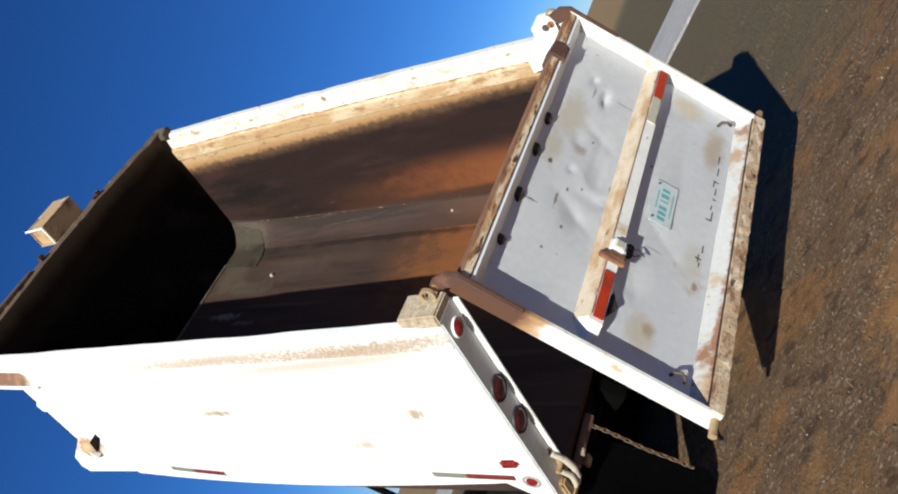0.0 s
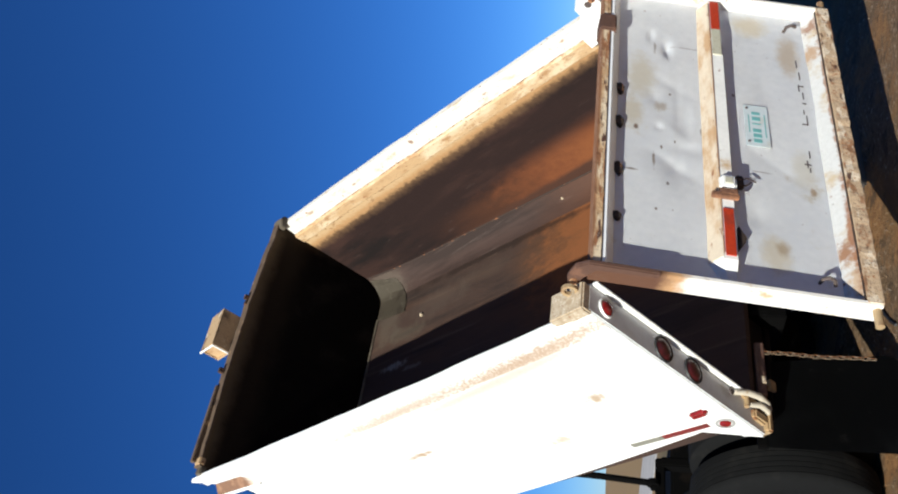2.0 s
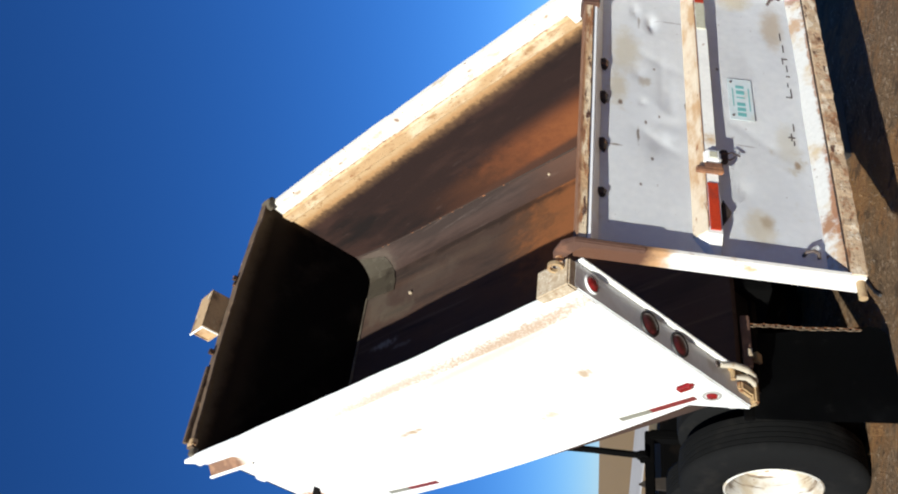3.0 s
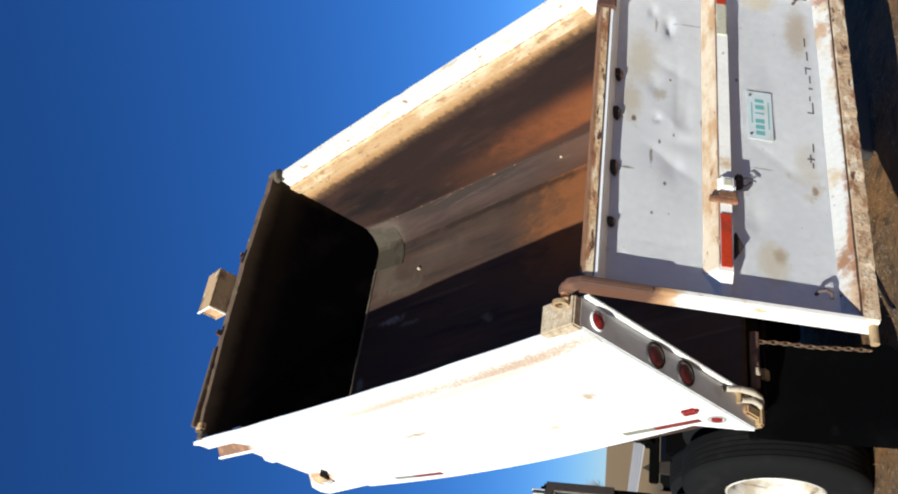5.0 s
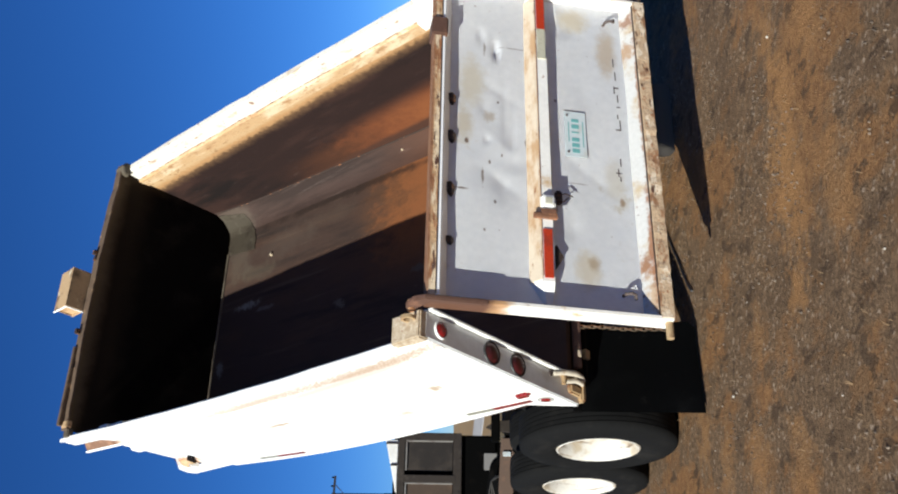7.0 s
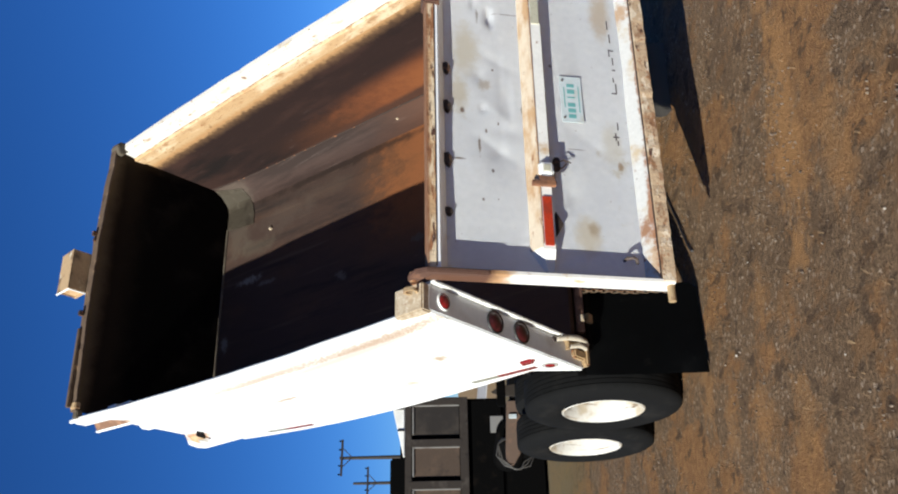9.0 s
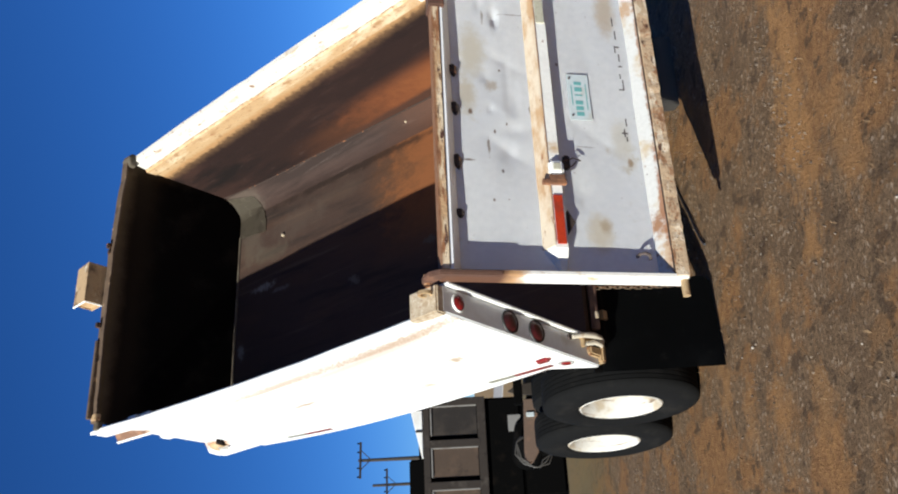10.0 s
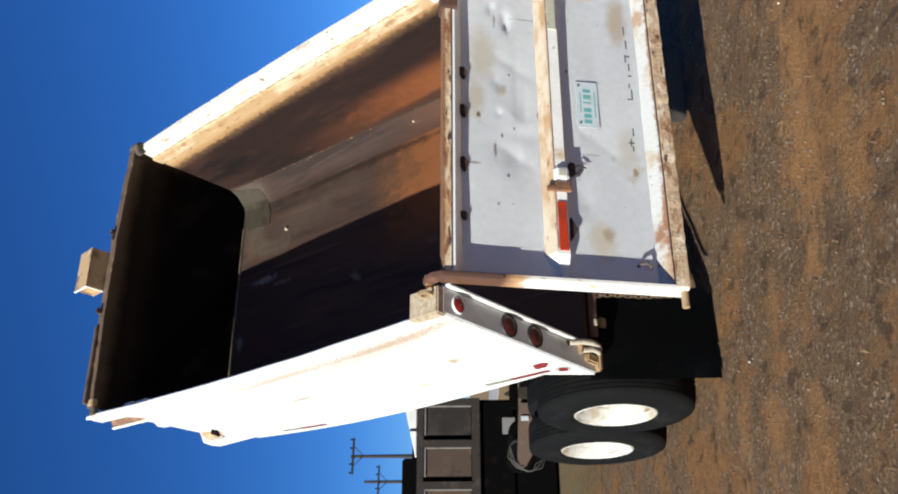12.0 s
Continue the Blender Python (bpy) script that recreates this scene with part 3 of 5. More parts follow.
for v in STEPS:
    o = half_right(v) + 0.01
    z = top_right(v) + 0.007 * noise.noise((v * 1.7, 3, 0)) + 0.0025 * noise.noise((v * 9.0, 5, 0)) - 0.014 * math.exp(-((v - 1.83) / 0.035) ** 2)
    rail_rings.append([(o, v, z - 0.01), (o - 0.012, v, z), (o - 0.055, v, z - 0.004), (o - 0.068, v, z - 0.02), (o - 0.075, v, z - 0.125), (o, v, z - 0.13)])
    slope_rings.append([(o - 0.080, v, z - 0.122), (o - 0.097, v, z - 0.138), (o - 0.090, v, z - 0.222), (o - 0.02, v, z - 0.225), (o - 0.02, v, z - 0.13)])
part("top_rail", sweep(rail_rings), rail_paint, bed, "white top rail with chipped rusty paint")
joint_rust = material("joint_rust", (0.20, 0.12, 0.07), 0.85, layers=[((0.50, 0.42, 0.32), 14.0, 0.46, 0.60, ONE), ((0.07, 0.035, 0.02), 22.0, 0.56, 0.64, ONE)], bump=0.3)
part("rail_joint", sweep([[(r[0][0] - 0.0015, r[0][1], r[0][2] + 0.005), (r[0][0] - 0.003, r[0][1], r[0][2] + 0.003), (r[0][0] - 0.004, r[0][1], r[0][2] - 0.001), (r[0][0] + 0.002, r[0][1], r[0][2] - 0.001)] for r in slope_rings]), joint_rust, bed, "thin rusty joint between rail and plate")
spots(rail_paint, [((1.16, 1.83, 1.33), (0.5, 0.03, 0.03), (0.20, 0.10, 0.05), 0.9), ((1.10, 0.42, 1.27), (0.5, 0.03, 0.014), (0.30, 0.18, 0.10), 0.8), ((1.10, 1.10, 1.29), (0.5, 0.025, 0.012), (0.28, 0.16, 0.09), 0.8), ((1.10, 2.50, 1.32), (0.5, 0.03, 0.012), (0.28, 0.16, 0.09), 0.8), ((1.10, 3.05, 1.34), (0.5, 0.07, 0.02), (0.32, 0.2, 0.11), 0.8)], 0.6, 40.0)
part("rail_slope", sweep(slope_rings), slope_tan, bed, "tan dusty plate below the rail")
def make_fillet(sign):
    """The sloping plate between a side wall and the floor."""
    rings = []
    for v in STEPS:
        f = floor_at(v)
        u = (half(v) if sign < 0 else half_right(v)) - WALL
        e = min(max((v - 2.7) / 0.7, 0), 1) ** 2
        w1 = f + 0.095 + 0.016 * v + 0.05 * e
        rings.append([(sign * (u - 0.001), v, w1), (sign * (u - 0.045), v, f + 0.038 + 0.009 * v + 0.03 * e), (sign * (u - 0.105 - 0.004 * v), v, f + 0.010 + 0.012 * e), (sign * (u - 0.168), v, f + 0.0006), (sign * (u - 0.168), v, f - 0.03), (sign * u, v, f - 0.03)])
    return sweep(rings)


spots(scraped_steel, [((1.0, 3.2, 0.34), (0.3, 0.22, 1), (0.095, 0.078, 0.060), 0.45)], 0.5, 9.0)
part("floor_fillet", make_fillet(1), scraped_steel, bed, "scraped bare steel plate along the floor", None, True)
part("floor_fillet", make_fillet(-1), bed_steel, bed)
seam_rings, bead_points = [], []
for v in STEPS:
    e = min(max((v - 2.7) / 0.7, 0), 1) ** 2
    u, w = half_right(v) - WALL, floor_at(v) + 0.095 + 0.016 * v + 0.05 * e + 0.002 * noise.noise((v * 9, 0, 0))
    seam_rings.append([(u + 0.01, v, w - 0.006), (u - 0.005, v, w - 0.004), (u - 0.008, v, w + 0.003), (u - 0.006, v, w + 0.010), (u + 0.01, v, w + 0.010)])
part("seam", sweep(seam_rings), tab_dark, bed, "dark seam above the sloping plate")
for i in range(46):
    x = -0.85 + 1.60 * i / 45
    bead_points.append((x, LONG - 0.054 + 0.003 * noise.noise((x * 14, 0, 0)), floor_at(3.36) + 0.006))
part("weld_bead", tube(bead_points, 0.010, 8), gusset_steel, bed, "pale scraped weld along the front wall", None, True)

# added plate that keeps sun from leaking in past the stepped end
part("light_stop", box(-1.110, -1.094, 2.85, 3.345, 0.24, 1.315, 0.002), outer_white, bed, "white plate added inside the front corner to stop sunlight")
# front wall, its lower corners rounded, with a flange along the top
hw_front = half_right(LONG) - WALL
FRONT_X = [-hw_front + 2 * hw_front * i / 14 for i in range(15)]


def crown(x):
    """Height of the front wall's upper edge, which bows up between the corners."""
    a = (x + 1.12) / 2.24
    return 1.438 + 0.030 * math.sin(math.pi * min(max(a, 0), 1)) - 0.010 * a


part("front_wall", prism([(-hw_front, 0.28)] + [(x, crown(x) - 0.012) for x in FRONT_X] + [(hw_front, 0.28)], "y", LONG - 0.05, LONG, 0.004), front_steel, bed, "dark rusty front wall of the bed, blackened further for shade")
flange_rings = []
for i in range(41):
    x = E_OUT + 0.05 + (half_right(LONG) - E_OUT - 0.05) * i / 40
    z = crown(x) + 0.006 * noise.noise((x * 6, 0, 4)) + 0.003 * noise.noise((x * 19, 1, 4))
    flange_rings.append([(x, LONG - 0.055, z - 0.016), (x, LONG - 0.055, z), (x, LONG + 0.014, z + 0.004), (x, LONG + 0.014, z - 0.016)])
part("front_flange", sweep(flange_rings), flange_grey, bed, "worn rusty flange on the front wall")
part("flange_strip", box(-1.06, -0.46, LONG - 0.012, LONG + 0.022, 1.452, 1.482, 0.004), flange_grey, bed, "bent dark strip on the flange")
for x, z, tall in ((-0.345, 1.468, 0.036), (0.318, 1.465, 0.030), (0.27, 1.465, 0.014), (-0.62, 1.465, 0.016)):
    part("flange_tab", box(x - 0.020, x + 0.020, LONG - 0.02, LONG + 0.010, z, z + tall, 0.004), tab_dark, bed, "small dark rusty tab")
part("corner_block", prism([(half_right(LONG) - 0.10, 1.375), (half_right(LONG) + 0.004, 1.375), (half_right(LONG) + 0.004, 1.425), (half_right(LONG) - 0.035, 1.446), (half_right(LONG) - 0.10, 1.420)], "y", LONG - 0.10, LONG + 0.018, 0.006), gusset_steel, bed, "bent dull corner plate")
part("corner_block", box(E_OUT + 0.062, E_OUT + 0.115, LONG - 0.06, LONG + 0.01, 1.405, 1.450, 0.006), box_tan, bed, "bent tan corner plate")
part("corner_block", box(E_OUT + 0.002, E_OUT + 0.060, LONG - 0.055, LONG + 0.008, 1.380, 1.425, 0.006), gusset_steel, bed, "dull olive corner plate")
# pale patch plate welded over the fillet near the front
def fillet_height(u, v):
    """Height of the right-hand fillet or floor at (u, v)."""
    e = min(max((v - 2.7) / 0.7, 0), 1) ** 2
    f, side = floor_at(v), half_right(v) - WALL
    knots = ((side - 0.168, f + 0.003), (side - 0.105 - 0.004 * v, f + 0.010 + 0.012 * e), (side - 0.045, f + 0.038 + 0.009 * v + 0.03 * e), (side - 0.001, f + 0.095 + 0.016 * v + 0.05 * e))
    if u <= knots[0][0]:
        return knots[0][1]
    for (a, p), (b, q) in zip(knots, knots[1:]):
        if u <= b:
            return p + (q - p) * (u - a) / (b - a)
    return knots[-1][1]


def make_gusset():
    """A thin cut plate laid into the front corner."""
    bm = bmesh.new()
    rows = []
    for i in range(13):
        a = i / 12
        u0, v0 = 0.735 + 0.335 * a, 3.365
        u1, v1 = 0.70 + 0.345 * a, 3.02 + 0.10 * a ** 2 + 0.012 * noise.noise((a * 5, 0, 0))
        rows.append([(u0 + (u1 - u0) * k / 6, v0 + (v1 - v0) * k / 6) for k in range(7)])
    verts = [[bm.verts.new((u, v, fillet_height(u, v) + 0.006)) for u, v in row] for row in rows]
    for one, two in zip(verts, verts[1:]):
        for k in range(6):
            bm.faces.new((one[k], one[k + 1], two[k + 1], two[k]))
    bmesh.ops.solidify(bm, geom=bm.faces[:], thickness=0.004)
    return bm


part("patch_plate", make_gusset(), gusset_steel, bed, "pale steel patch in the front corner")
part("pebble", lathe([(-0.012, 0.0), (-0.012, 0.012), (0.0, 0.015), (0.010, 0.010), (0.012, 0.0)], "z", 7, (0.58, 2.795, floor_at(2.795) + 0.012)), dusty_paint, bed, "pale pebble left on the bed floor")
part("pebble", lathe([(-0.010, 0.0), (-0.010, 0.008), (0.0, 0.011), (0.008, 0.006), (0.010, 0.0)], "z", 7, (1.05, 1.36, floor_at(1.36) + 0.050)), dusty_paint, bed)
# open box standing on the front wall
part("sheet_box", joined(box(-0.165, 0.155, 3.445, 3.457, 1.445, 1.605, 0.003), box(-0.150, 0.150, 3.628, 3.64, 1.445, 1.590, 0.003), sweep([[(x, 3.445, 1.593), (x, 3.64, 1.580), (x, 3.64, 1.592), (x, 3.445, 1.605)] for x in (-0.158, 0.155)]),
     box(0.143, 0.155, 3.457, 3.628, 1.445, 1.59, 0.003), box(-0.16, 0.155, 3.457, 3.628, 1.445, 1.457, 0.003)), box_tan, bed, "tan sheet metal box on the front wall")
part("end_lip", joined(box(-0.172, -0.163, 3.448, 3.638, 1.586, 1.600, 0.002), box(-0.172, -0.163, 3.448, 3.462, 1.450, 1.586, 0.002)), left_rail_paint, bed, "pale bent lip at the open end")
# added panel: its ochre imitates the sunlit inside of the open end
part("lit_inside", box(-0.140, -0.130, 3.457, 3.628, 1.457, 1.588, 0.0), slope_tan, bed, "ochre panel added for the box's sunlit inside")
# channel that juts forward: brown web between white flanges
web_rust = stained(material("web_rust", (0.15, 0.078, 0.043), 0.8, layers=[((0.23, 0.125, 0.07), 14.0, 0.48, 0.62, ONE)], bump=0.2), (0.74, 0.68, 0.58), "Y", 3.20, 3.06, 0.08, 12.0)
part("channel", sweep([[(-1.113, 3.471, 1.236), (-1.163, 3.513, 1.174), (-1.163, 3.516, 1.164), (-1.113, 3.474, 1.226)], [(-1.113, 3.02, 1.190), (-1.160, 3.06, 1.122), (-1.160, 3.063, 1.112), (-1.113, 3.023, 1.180)]]), web_rust, bed, "brown rusty web of the folded channel")
part("channel_flange", sweep([[(-1.166, 3.520, 1.180), (-1.172, 3.524, 1.176), (-1.172, 3.530, 1.156), (-1.164, 3.526, 1.156)], [(-1.163, 3.06, 1.128), (-1.169, 3.064, 1.124), (-1.169, 3.07, 1.104), (-1.161, 3.066, 1.104)]]), outer_white, bed, "white flange of the channel")
part("end_plate", joined(prism([(3.02, 1.185), (3.471, 1.238), (3.53, 1.285), (3.48, 1.315), (3.0, 1.315)], "x", -1.1125, -1.1005, 0.002), prism([(3.36, 1.318), (3.47, 1.305), (3.56, 1.372), (3.52, 1.392), (3.36, 1.392)], "x", -1.136, -1.122, 0.002)), outer_white, bed, "white folded end of the top rail")
part("pocket_opening", prism([(2.93, 0.70), (3.19, 0.455), (3.165, 0.555)], "x", -1.156, -1.13, 0.002), dark_steel, bed, "dark wedge-shaped opening")
# bent bracket near the front corner
part("pocket", lathe([(-0.034, 0.0), (-0.031, 0.022), (-0.020, 0.050), (0.0, 0.068), (0.006, 0.068), (0.006, 0.0)], "x", 28, (-1.142, 3.255, 0.470)), box_tan, bed, "small tan scooped bracket", None, True)
part("pocket_lip", joined(box(-1.172, -1.140, 3.215, 3.345, 0.402, 0.414, 0.003), prism([(3.19, 0.42), (3.235, 0.42), (3.215, 0.50)], "x", -1.178, -1.140, 0.003)), left_rail_paint, bed, "white folded lip under the bracket")


# corner posts with lamps
def make_post(sign):
    rings = []
    for w, inner in ((0.0, 1.215), (0.01, 1.13), (0.16, 1.08), (0.6, 1.075), (1.365, 1.075)):
        rings.append([(sign * 1.222, 0.0, w), (sign * inner, 0.0, w), (sign * inner, 0.10, w + 0.05 * (w < 0.2)), (sign * 1.222, 0.10, w + 0.05 * (w < 0.2))])
    bm = sweep(rings)
    return bevelled(bm, 0.006, 50)


post_grey = material("post_paint", (0.62, 0.62, 0.62), 0.45, layers=[((0.45, 0.42, 0.38), 5.0, 0.5, 0.75, ONE), (RUST, 25.0, 0.70, 0.76, ONE)], bump=0.06)
for sign in (-1, 1):
    post = part("corner_post", make_post(sign), post_grey, bed, "white corner post with round tail lamps")
    for w, r, ring in ((1.248, 0.042, True), (0.836, 0.060, False), (0.605, 0.060, False)):
        u = sign * 1.147
        part("tail_lamp", lathe([(-0.020, 0.0), (-0.018, r * 0.6), (-0.008, r * 0.95), (0.004, r), (0.004, 0.0)], "y", 28, (u, 0, w)), lamp_red if ring else lamp_dim, bed, "round red tail lamp" if ring else "dark red rubber-edged tail lamp", None, True)
        part("lamp_ring", lathe([(-0.010, r), (-0.010, r + 0.005), (0.004, r + 0.008), (0.004, r)], "y", 28, (u, 0, w)), white_paint if ring else lamp_black, bed, "white lamp ring" if ring else "black rubber lamp ring")
    lip = box(1.058, 1.074, -0.028, 0.05, 0.19, 1.345, 0.004)
    bmesh.ops.transform(lip, matrix=Matrix.Diagonal((sign, 1, 1, 1)), verts=lip.verts[:])
    part("post_lip", lip, white_paint, bed, "white folded lip of the post")
    stub = box(1.078, 1.232, 0.001, 0.20, 1.335, 1.405, 0.008)
    bmesh.ops.transform(stub, matrix=Matrix.Diagonal((sign, 1, 1, 1)), verts=stub.verts[:])
    part("hinge_block", stub, dusty_paint if sign < 0 else white_paint, bed, "tan worn hinge block on the corner post" if sign < 0 else "white hinge block on the corner post")
    if sign > 0:
        part("hinge_ear", prism([(0.02, 1.16), (0.02, 1.42), (0.04, 1.465), (0.08, 1.48), (0.12, 1.465), (0.18, 1.36), (0.28, 1.22), (0.28, 1.14)], "x", 1.030, 1.044, 0.003), white_paint, bed, "white hinge ear plate")
        part("ear_hole", lathe([(-0.003, 0.0), (-0.003, 0.022), (0.002, 0.023), (0.002, 0.0)], "x", 18, (1.030, 0.085, 1.405)), ink, bed, "dark pin hole")
    part("hinge_eye", lathe([(-0.009, 0.024), (-0.009, 0.038), (0.009, 0.038), (0.009, 0.024)], "x", 24, (sign * 1.125, 0.06, 1.428)), latch_brass, bed, "rusty hinge eye")
    part("latch_finger", tube([(sign * 1.100, -0.008, 0.265), (sign * 1.082, -0.040, 0.205), (sign * 1.070, -0.056, 0.120), (sign * 1.066, -0.048, 0.040), (sign * 1.072, -0.026, -0.018)], [0.013, 0.017, 0.018, 0.016, 0.012], 12), latch_cream, bed, "pale worn curved latch finger", None, True)
    part("latch_finger", tube([(sign * 1.120, -0.018, 0.150), (sign * 1.104, -0.042, 0.095), (sign * 1.100, -0.040, 0.030), (sign * 1.104, -0.020, -0.012)], [0.012, 0.016, 0.016, 0.011], 12), latch_cream, bed, "pale worn curved latch finger", None, True)
    bar = joined(box(1.062, 1.205, -0.034, 0.050, -0.030, 0.012, 0.010), box(1.120, 1.175, -0.026, 0.020, 0.010, 0.120, 0.010), tube([(1.06, -0.012, 0.172), (1.14, -0.012, 0.172)], 0.013, 10), box(1.064, 1.092, -0.020, 0.060, 0.010, 0.200, 0.006))
    bmesh.ops.transform(bar, matrix=Matrix.Diagonal((sign, 1, 1, 1)), verts=bar.verts[:])
    part("latch_block", bar, latch_brass, bed, "rusty brass-coloured tailgate latch")
    part("latch_hole", lathe([(-0.006, 0.0), (-0.006, 0.018), (0.002, 0.018), (0.002, 0.0)], "y", 14, (sign * 1.105, -0.003, 0.292)), ink, bed, "dark hole above the latch")

# side lamps and reflective tape of the left wall
def on_side(v0, v1, w0, w1, wide, mat, label, proud=0.004):
    """A strip of tape along the left wall, its lower edge rising from w0 to w1."""
    rings = []
    for k in range(5):
        v, w = v0 + (v1 - v0) * k / 4, w0 + (w1 - w0) * k / 4
        u = half_low(v) + (half(v) - half_low(v)) * (w - 0.2) / 1.0
        rings.append([(-u - proud, v, w), (-u - proud, v, w + wide), (-u + 0.02, v, w + wide), (-u + 0.02, v, w)])
    part("reflective_tape", sweep(rings), mat, bed, label)


on_side(0.16, 0.42, 0.240, 0.267, 0.036, tape_faded, "faded red reflective tape")
on_side(0.42, 0.61, 0.267, 0.288, 0.036, tape_grey, "dull grey reflective tape")
on_side(2.12, 2.38, 0.272, 0.287, 0.036, tape_faded, "faded red reflective tape")
on_side(2.38, 2.58, 0.287, 0.299, 0.036, tape_grey, "dull grey reflective tape")
part("marker_lamp", bevelled(box(-1.245, -1.213, 0.085, 0.19, 0.345, 0.405, 0), 0.018, 40, 3), lamp_red, bed, "oblong red side marker lamp")
part("marker_lamp", lathe([(-0.02, 0.0), (-0.016, 0.028), (0.004, 0.036), (0.004, 0.0)], "x", 24, (-1.216, 0.086, 0.222)), lamp_red, bed, "round red side marker lamp")
part("lamp_ring", lathe([(-0.014, 0.034), (-0.012, 0.050), (0.004, 0.055), (0.004, 0.034)], "x", 24, (-1.216, 0.086, 0.222)), ring_grey, bed, "white lamp ring")
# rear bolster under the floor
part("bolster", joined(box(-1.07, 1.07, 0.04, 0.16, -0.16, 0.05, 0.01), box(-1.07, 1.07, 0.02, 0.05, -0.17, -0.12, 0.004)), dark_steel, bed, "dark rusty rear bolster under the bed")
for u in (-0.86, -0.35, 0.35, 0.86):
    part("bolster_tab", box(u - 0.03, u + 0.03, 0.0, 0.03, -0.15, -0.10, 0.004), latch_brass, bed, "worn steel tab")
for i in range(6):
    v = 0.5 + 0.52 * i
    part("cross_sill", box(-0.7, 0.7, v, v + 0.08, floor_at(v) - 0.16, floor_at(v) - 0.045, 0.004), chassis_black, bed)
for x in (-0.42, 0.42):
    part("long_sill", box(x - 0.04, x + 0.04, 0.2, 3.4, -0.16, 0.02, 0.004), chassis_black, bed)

# ---- the hanging tailgate ----
arm_rust = material("arm_rust", (0.085, 0.042, 0.027), 0.75, layers=[((0.14, 0.068, 0.04), 10.0, 0.52, 0.66, ONE), (DARK_RUST, 25.0, 0.55, 0.68, ONE)], bump=0.3, bump_scale=70)
GATE = pose(0, -1.7725, 1.6688, 10.3, 0, 0)        # x across, y into the truck, z up the gate; origin on its top edge
GW = 1.055
GH = 1.275


DENTS = ((0.575, -0.375, 0.045, 0.012, 0.014), (-0.03, -0.315, 0.022, 0.014, 0.010), (0.10, -0.42, 0.30, 0.02, 0.005), (-0.16, -0.46, 0.05, 0.10, 0.006), (0.62, -0.37, 0.06, 0.025, 0.020), (0.71, -0.28, 0.05, 0.02, 0.012), (0.02, -0.46, 0.16, 0.03, 0.010), (-0.30, -0.40, 0.10, 0.05, 0.008), (0.35, -0.90, 0.12, 0.06, 0.008), (-0.55, -0.80, 0.08, 0.05, 0.008), (0.20, -0.30, 0.05, 0.03, 0.008), (0.85, -0.80, 0.06, 0.10, 0.010))

CREASES = ((-0.18, -0.24, -0.41, -0.56, 0.05, 0.009), (0.38, -0.28, 0.20, -0.55, 0.06, 0.008), (0.05, -0.30, -0.16, -0.52, 0.04, -0.005), (-0.02, -0.70, -0.35, -1.12, 0.07, 0.007))


def dent(x, z):
    d = 0.010 * noise.noise((x * 1.5, z * 1.9, 0)) + 0.0022 * noise.noise((x * 4.5, z * 5.0, 4)) + 0.0006 * noise.noise((x * 15, z * 15, 9))
    for cx, cz, rx, rz, deep in DENTS:
        d += deep * math.exp(-((x - cx) / rx) ** 2 - ((z - cz) / rz) ** 2)
    for ax, az, bx, bz, wide, deep in CREASES:
        ux, uz = bx - ax, bz - az
        k = ((x - ax) * ux + (z - az) * uz) / (ux * ux + uz * uz)
        off = ((x - ax) * uz - (z - az) * ux) / math.hypot(ux, uz)
        d += deep * math.exp(-abs(off) / wide) * max(0.0, 1.0 - (2 * k - 1) ** 2)
    return d


def make_gate_panel():
    bm = bmesh.new()
    nx, nz = 140, 90
    grid = [[bm.verts.new((-GW + 2 * GW * i / nx, 0.085 + dent(-GW + 2 * GW * i / nx, -GH * j / nz), -GH * j / nz)) for i in range(nx + 1)] for j in range(nz + 1)]
    for j in range(nz):
        for i in range(nx):
            bm.faces.new((grid[j][i], grid[j][i + 1], grid[j + 1][i + 1], grid[j + 1][i]))
    bmesh.ops.solidify(bm, geom=bm.faces[:], thickness=0.012)
    return bm


YELLOW = (0.74, 0.61, 0.36)
spots(gate_paint, [((-0.78, 0.09, -0.86), (0.16, 0.5, 0.10), YELLOW, 0.5), ((-0.74, 0.09, -0.90), (0.06, 0.5, 0.05), (0.50, 0.36, 0.18), 0.6), ((0.70, 0.09, -1.05), (0.24, 0.5, 0.09), (0.62, 0.46, 0.26), 0.6), ((0.36, 0.09, -0.22), (0.24, 0.5, 0.11), (0.74, 0.67, 0.52), 0.7),
    ((0.06, 0.09, -0.18), (0.16, 0.5, 0.08), (0.70, 0.61, 0.44), 0.65), ((0.92, 0.09, -0.85), (0.12, 0.5, 0.14), YELLOW, 0.6), ((-0.2, 0.09, -1.05), (0.2, 0.5, 0.08), (0.76, 0.70, 0.56), 0.5)], 0.25, 16.0)
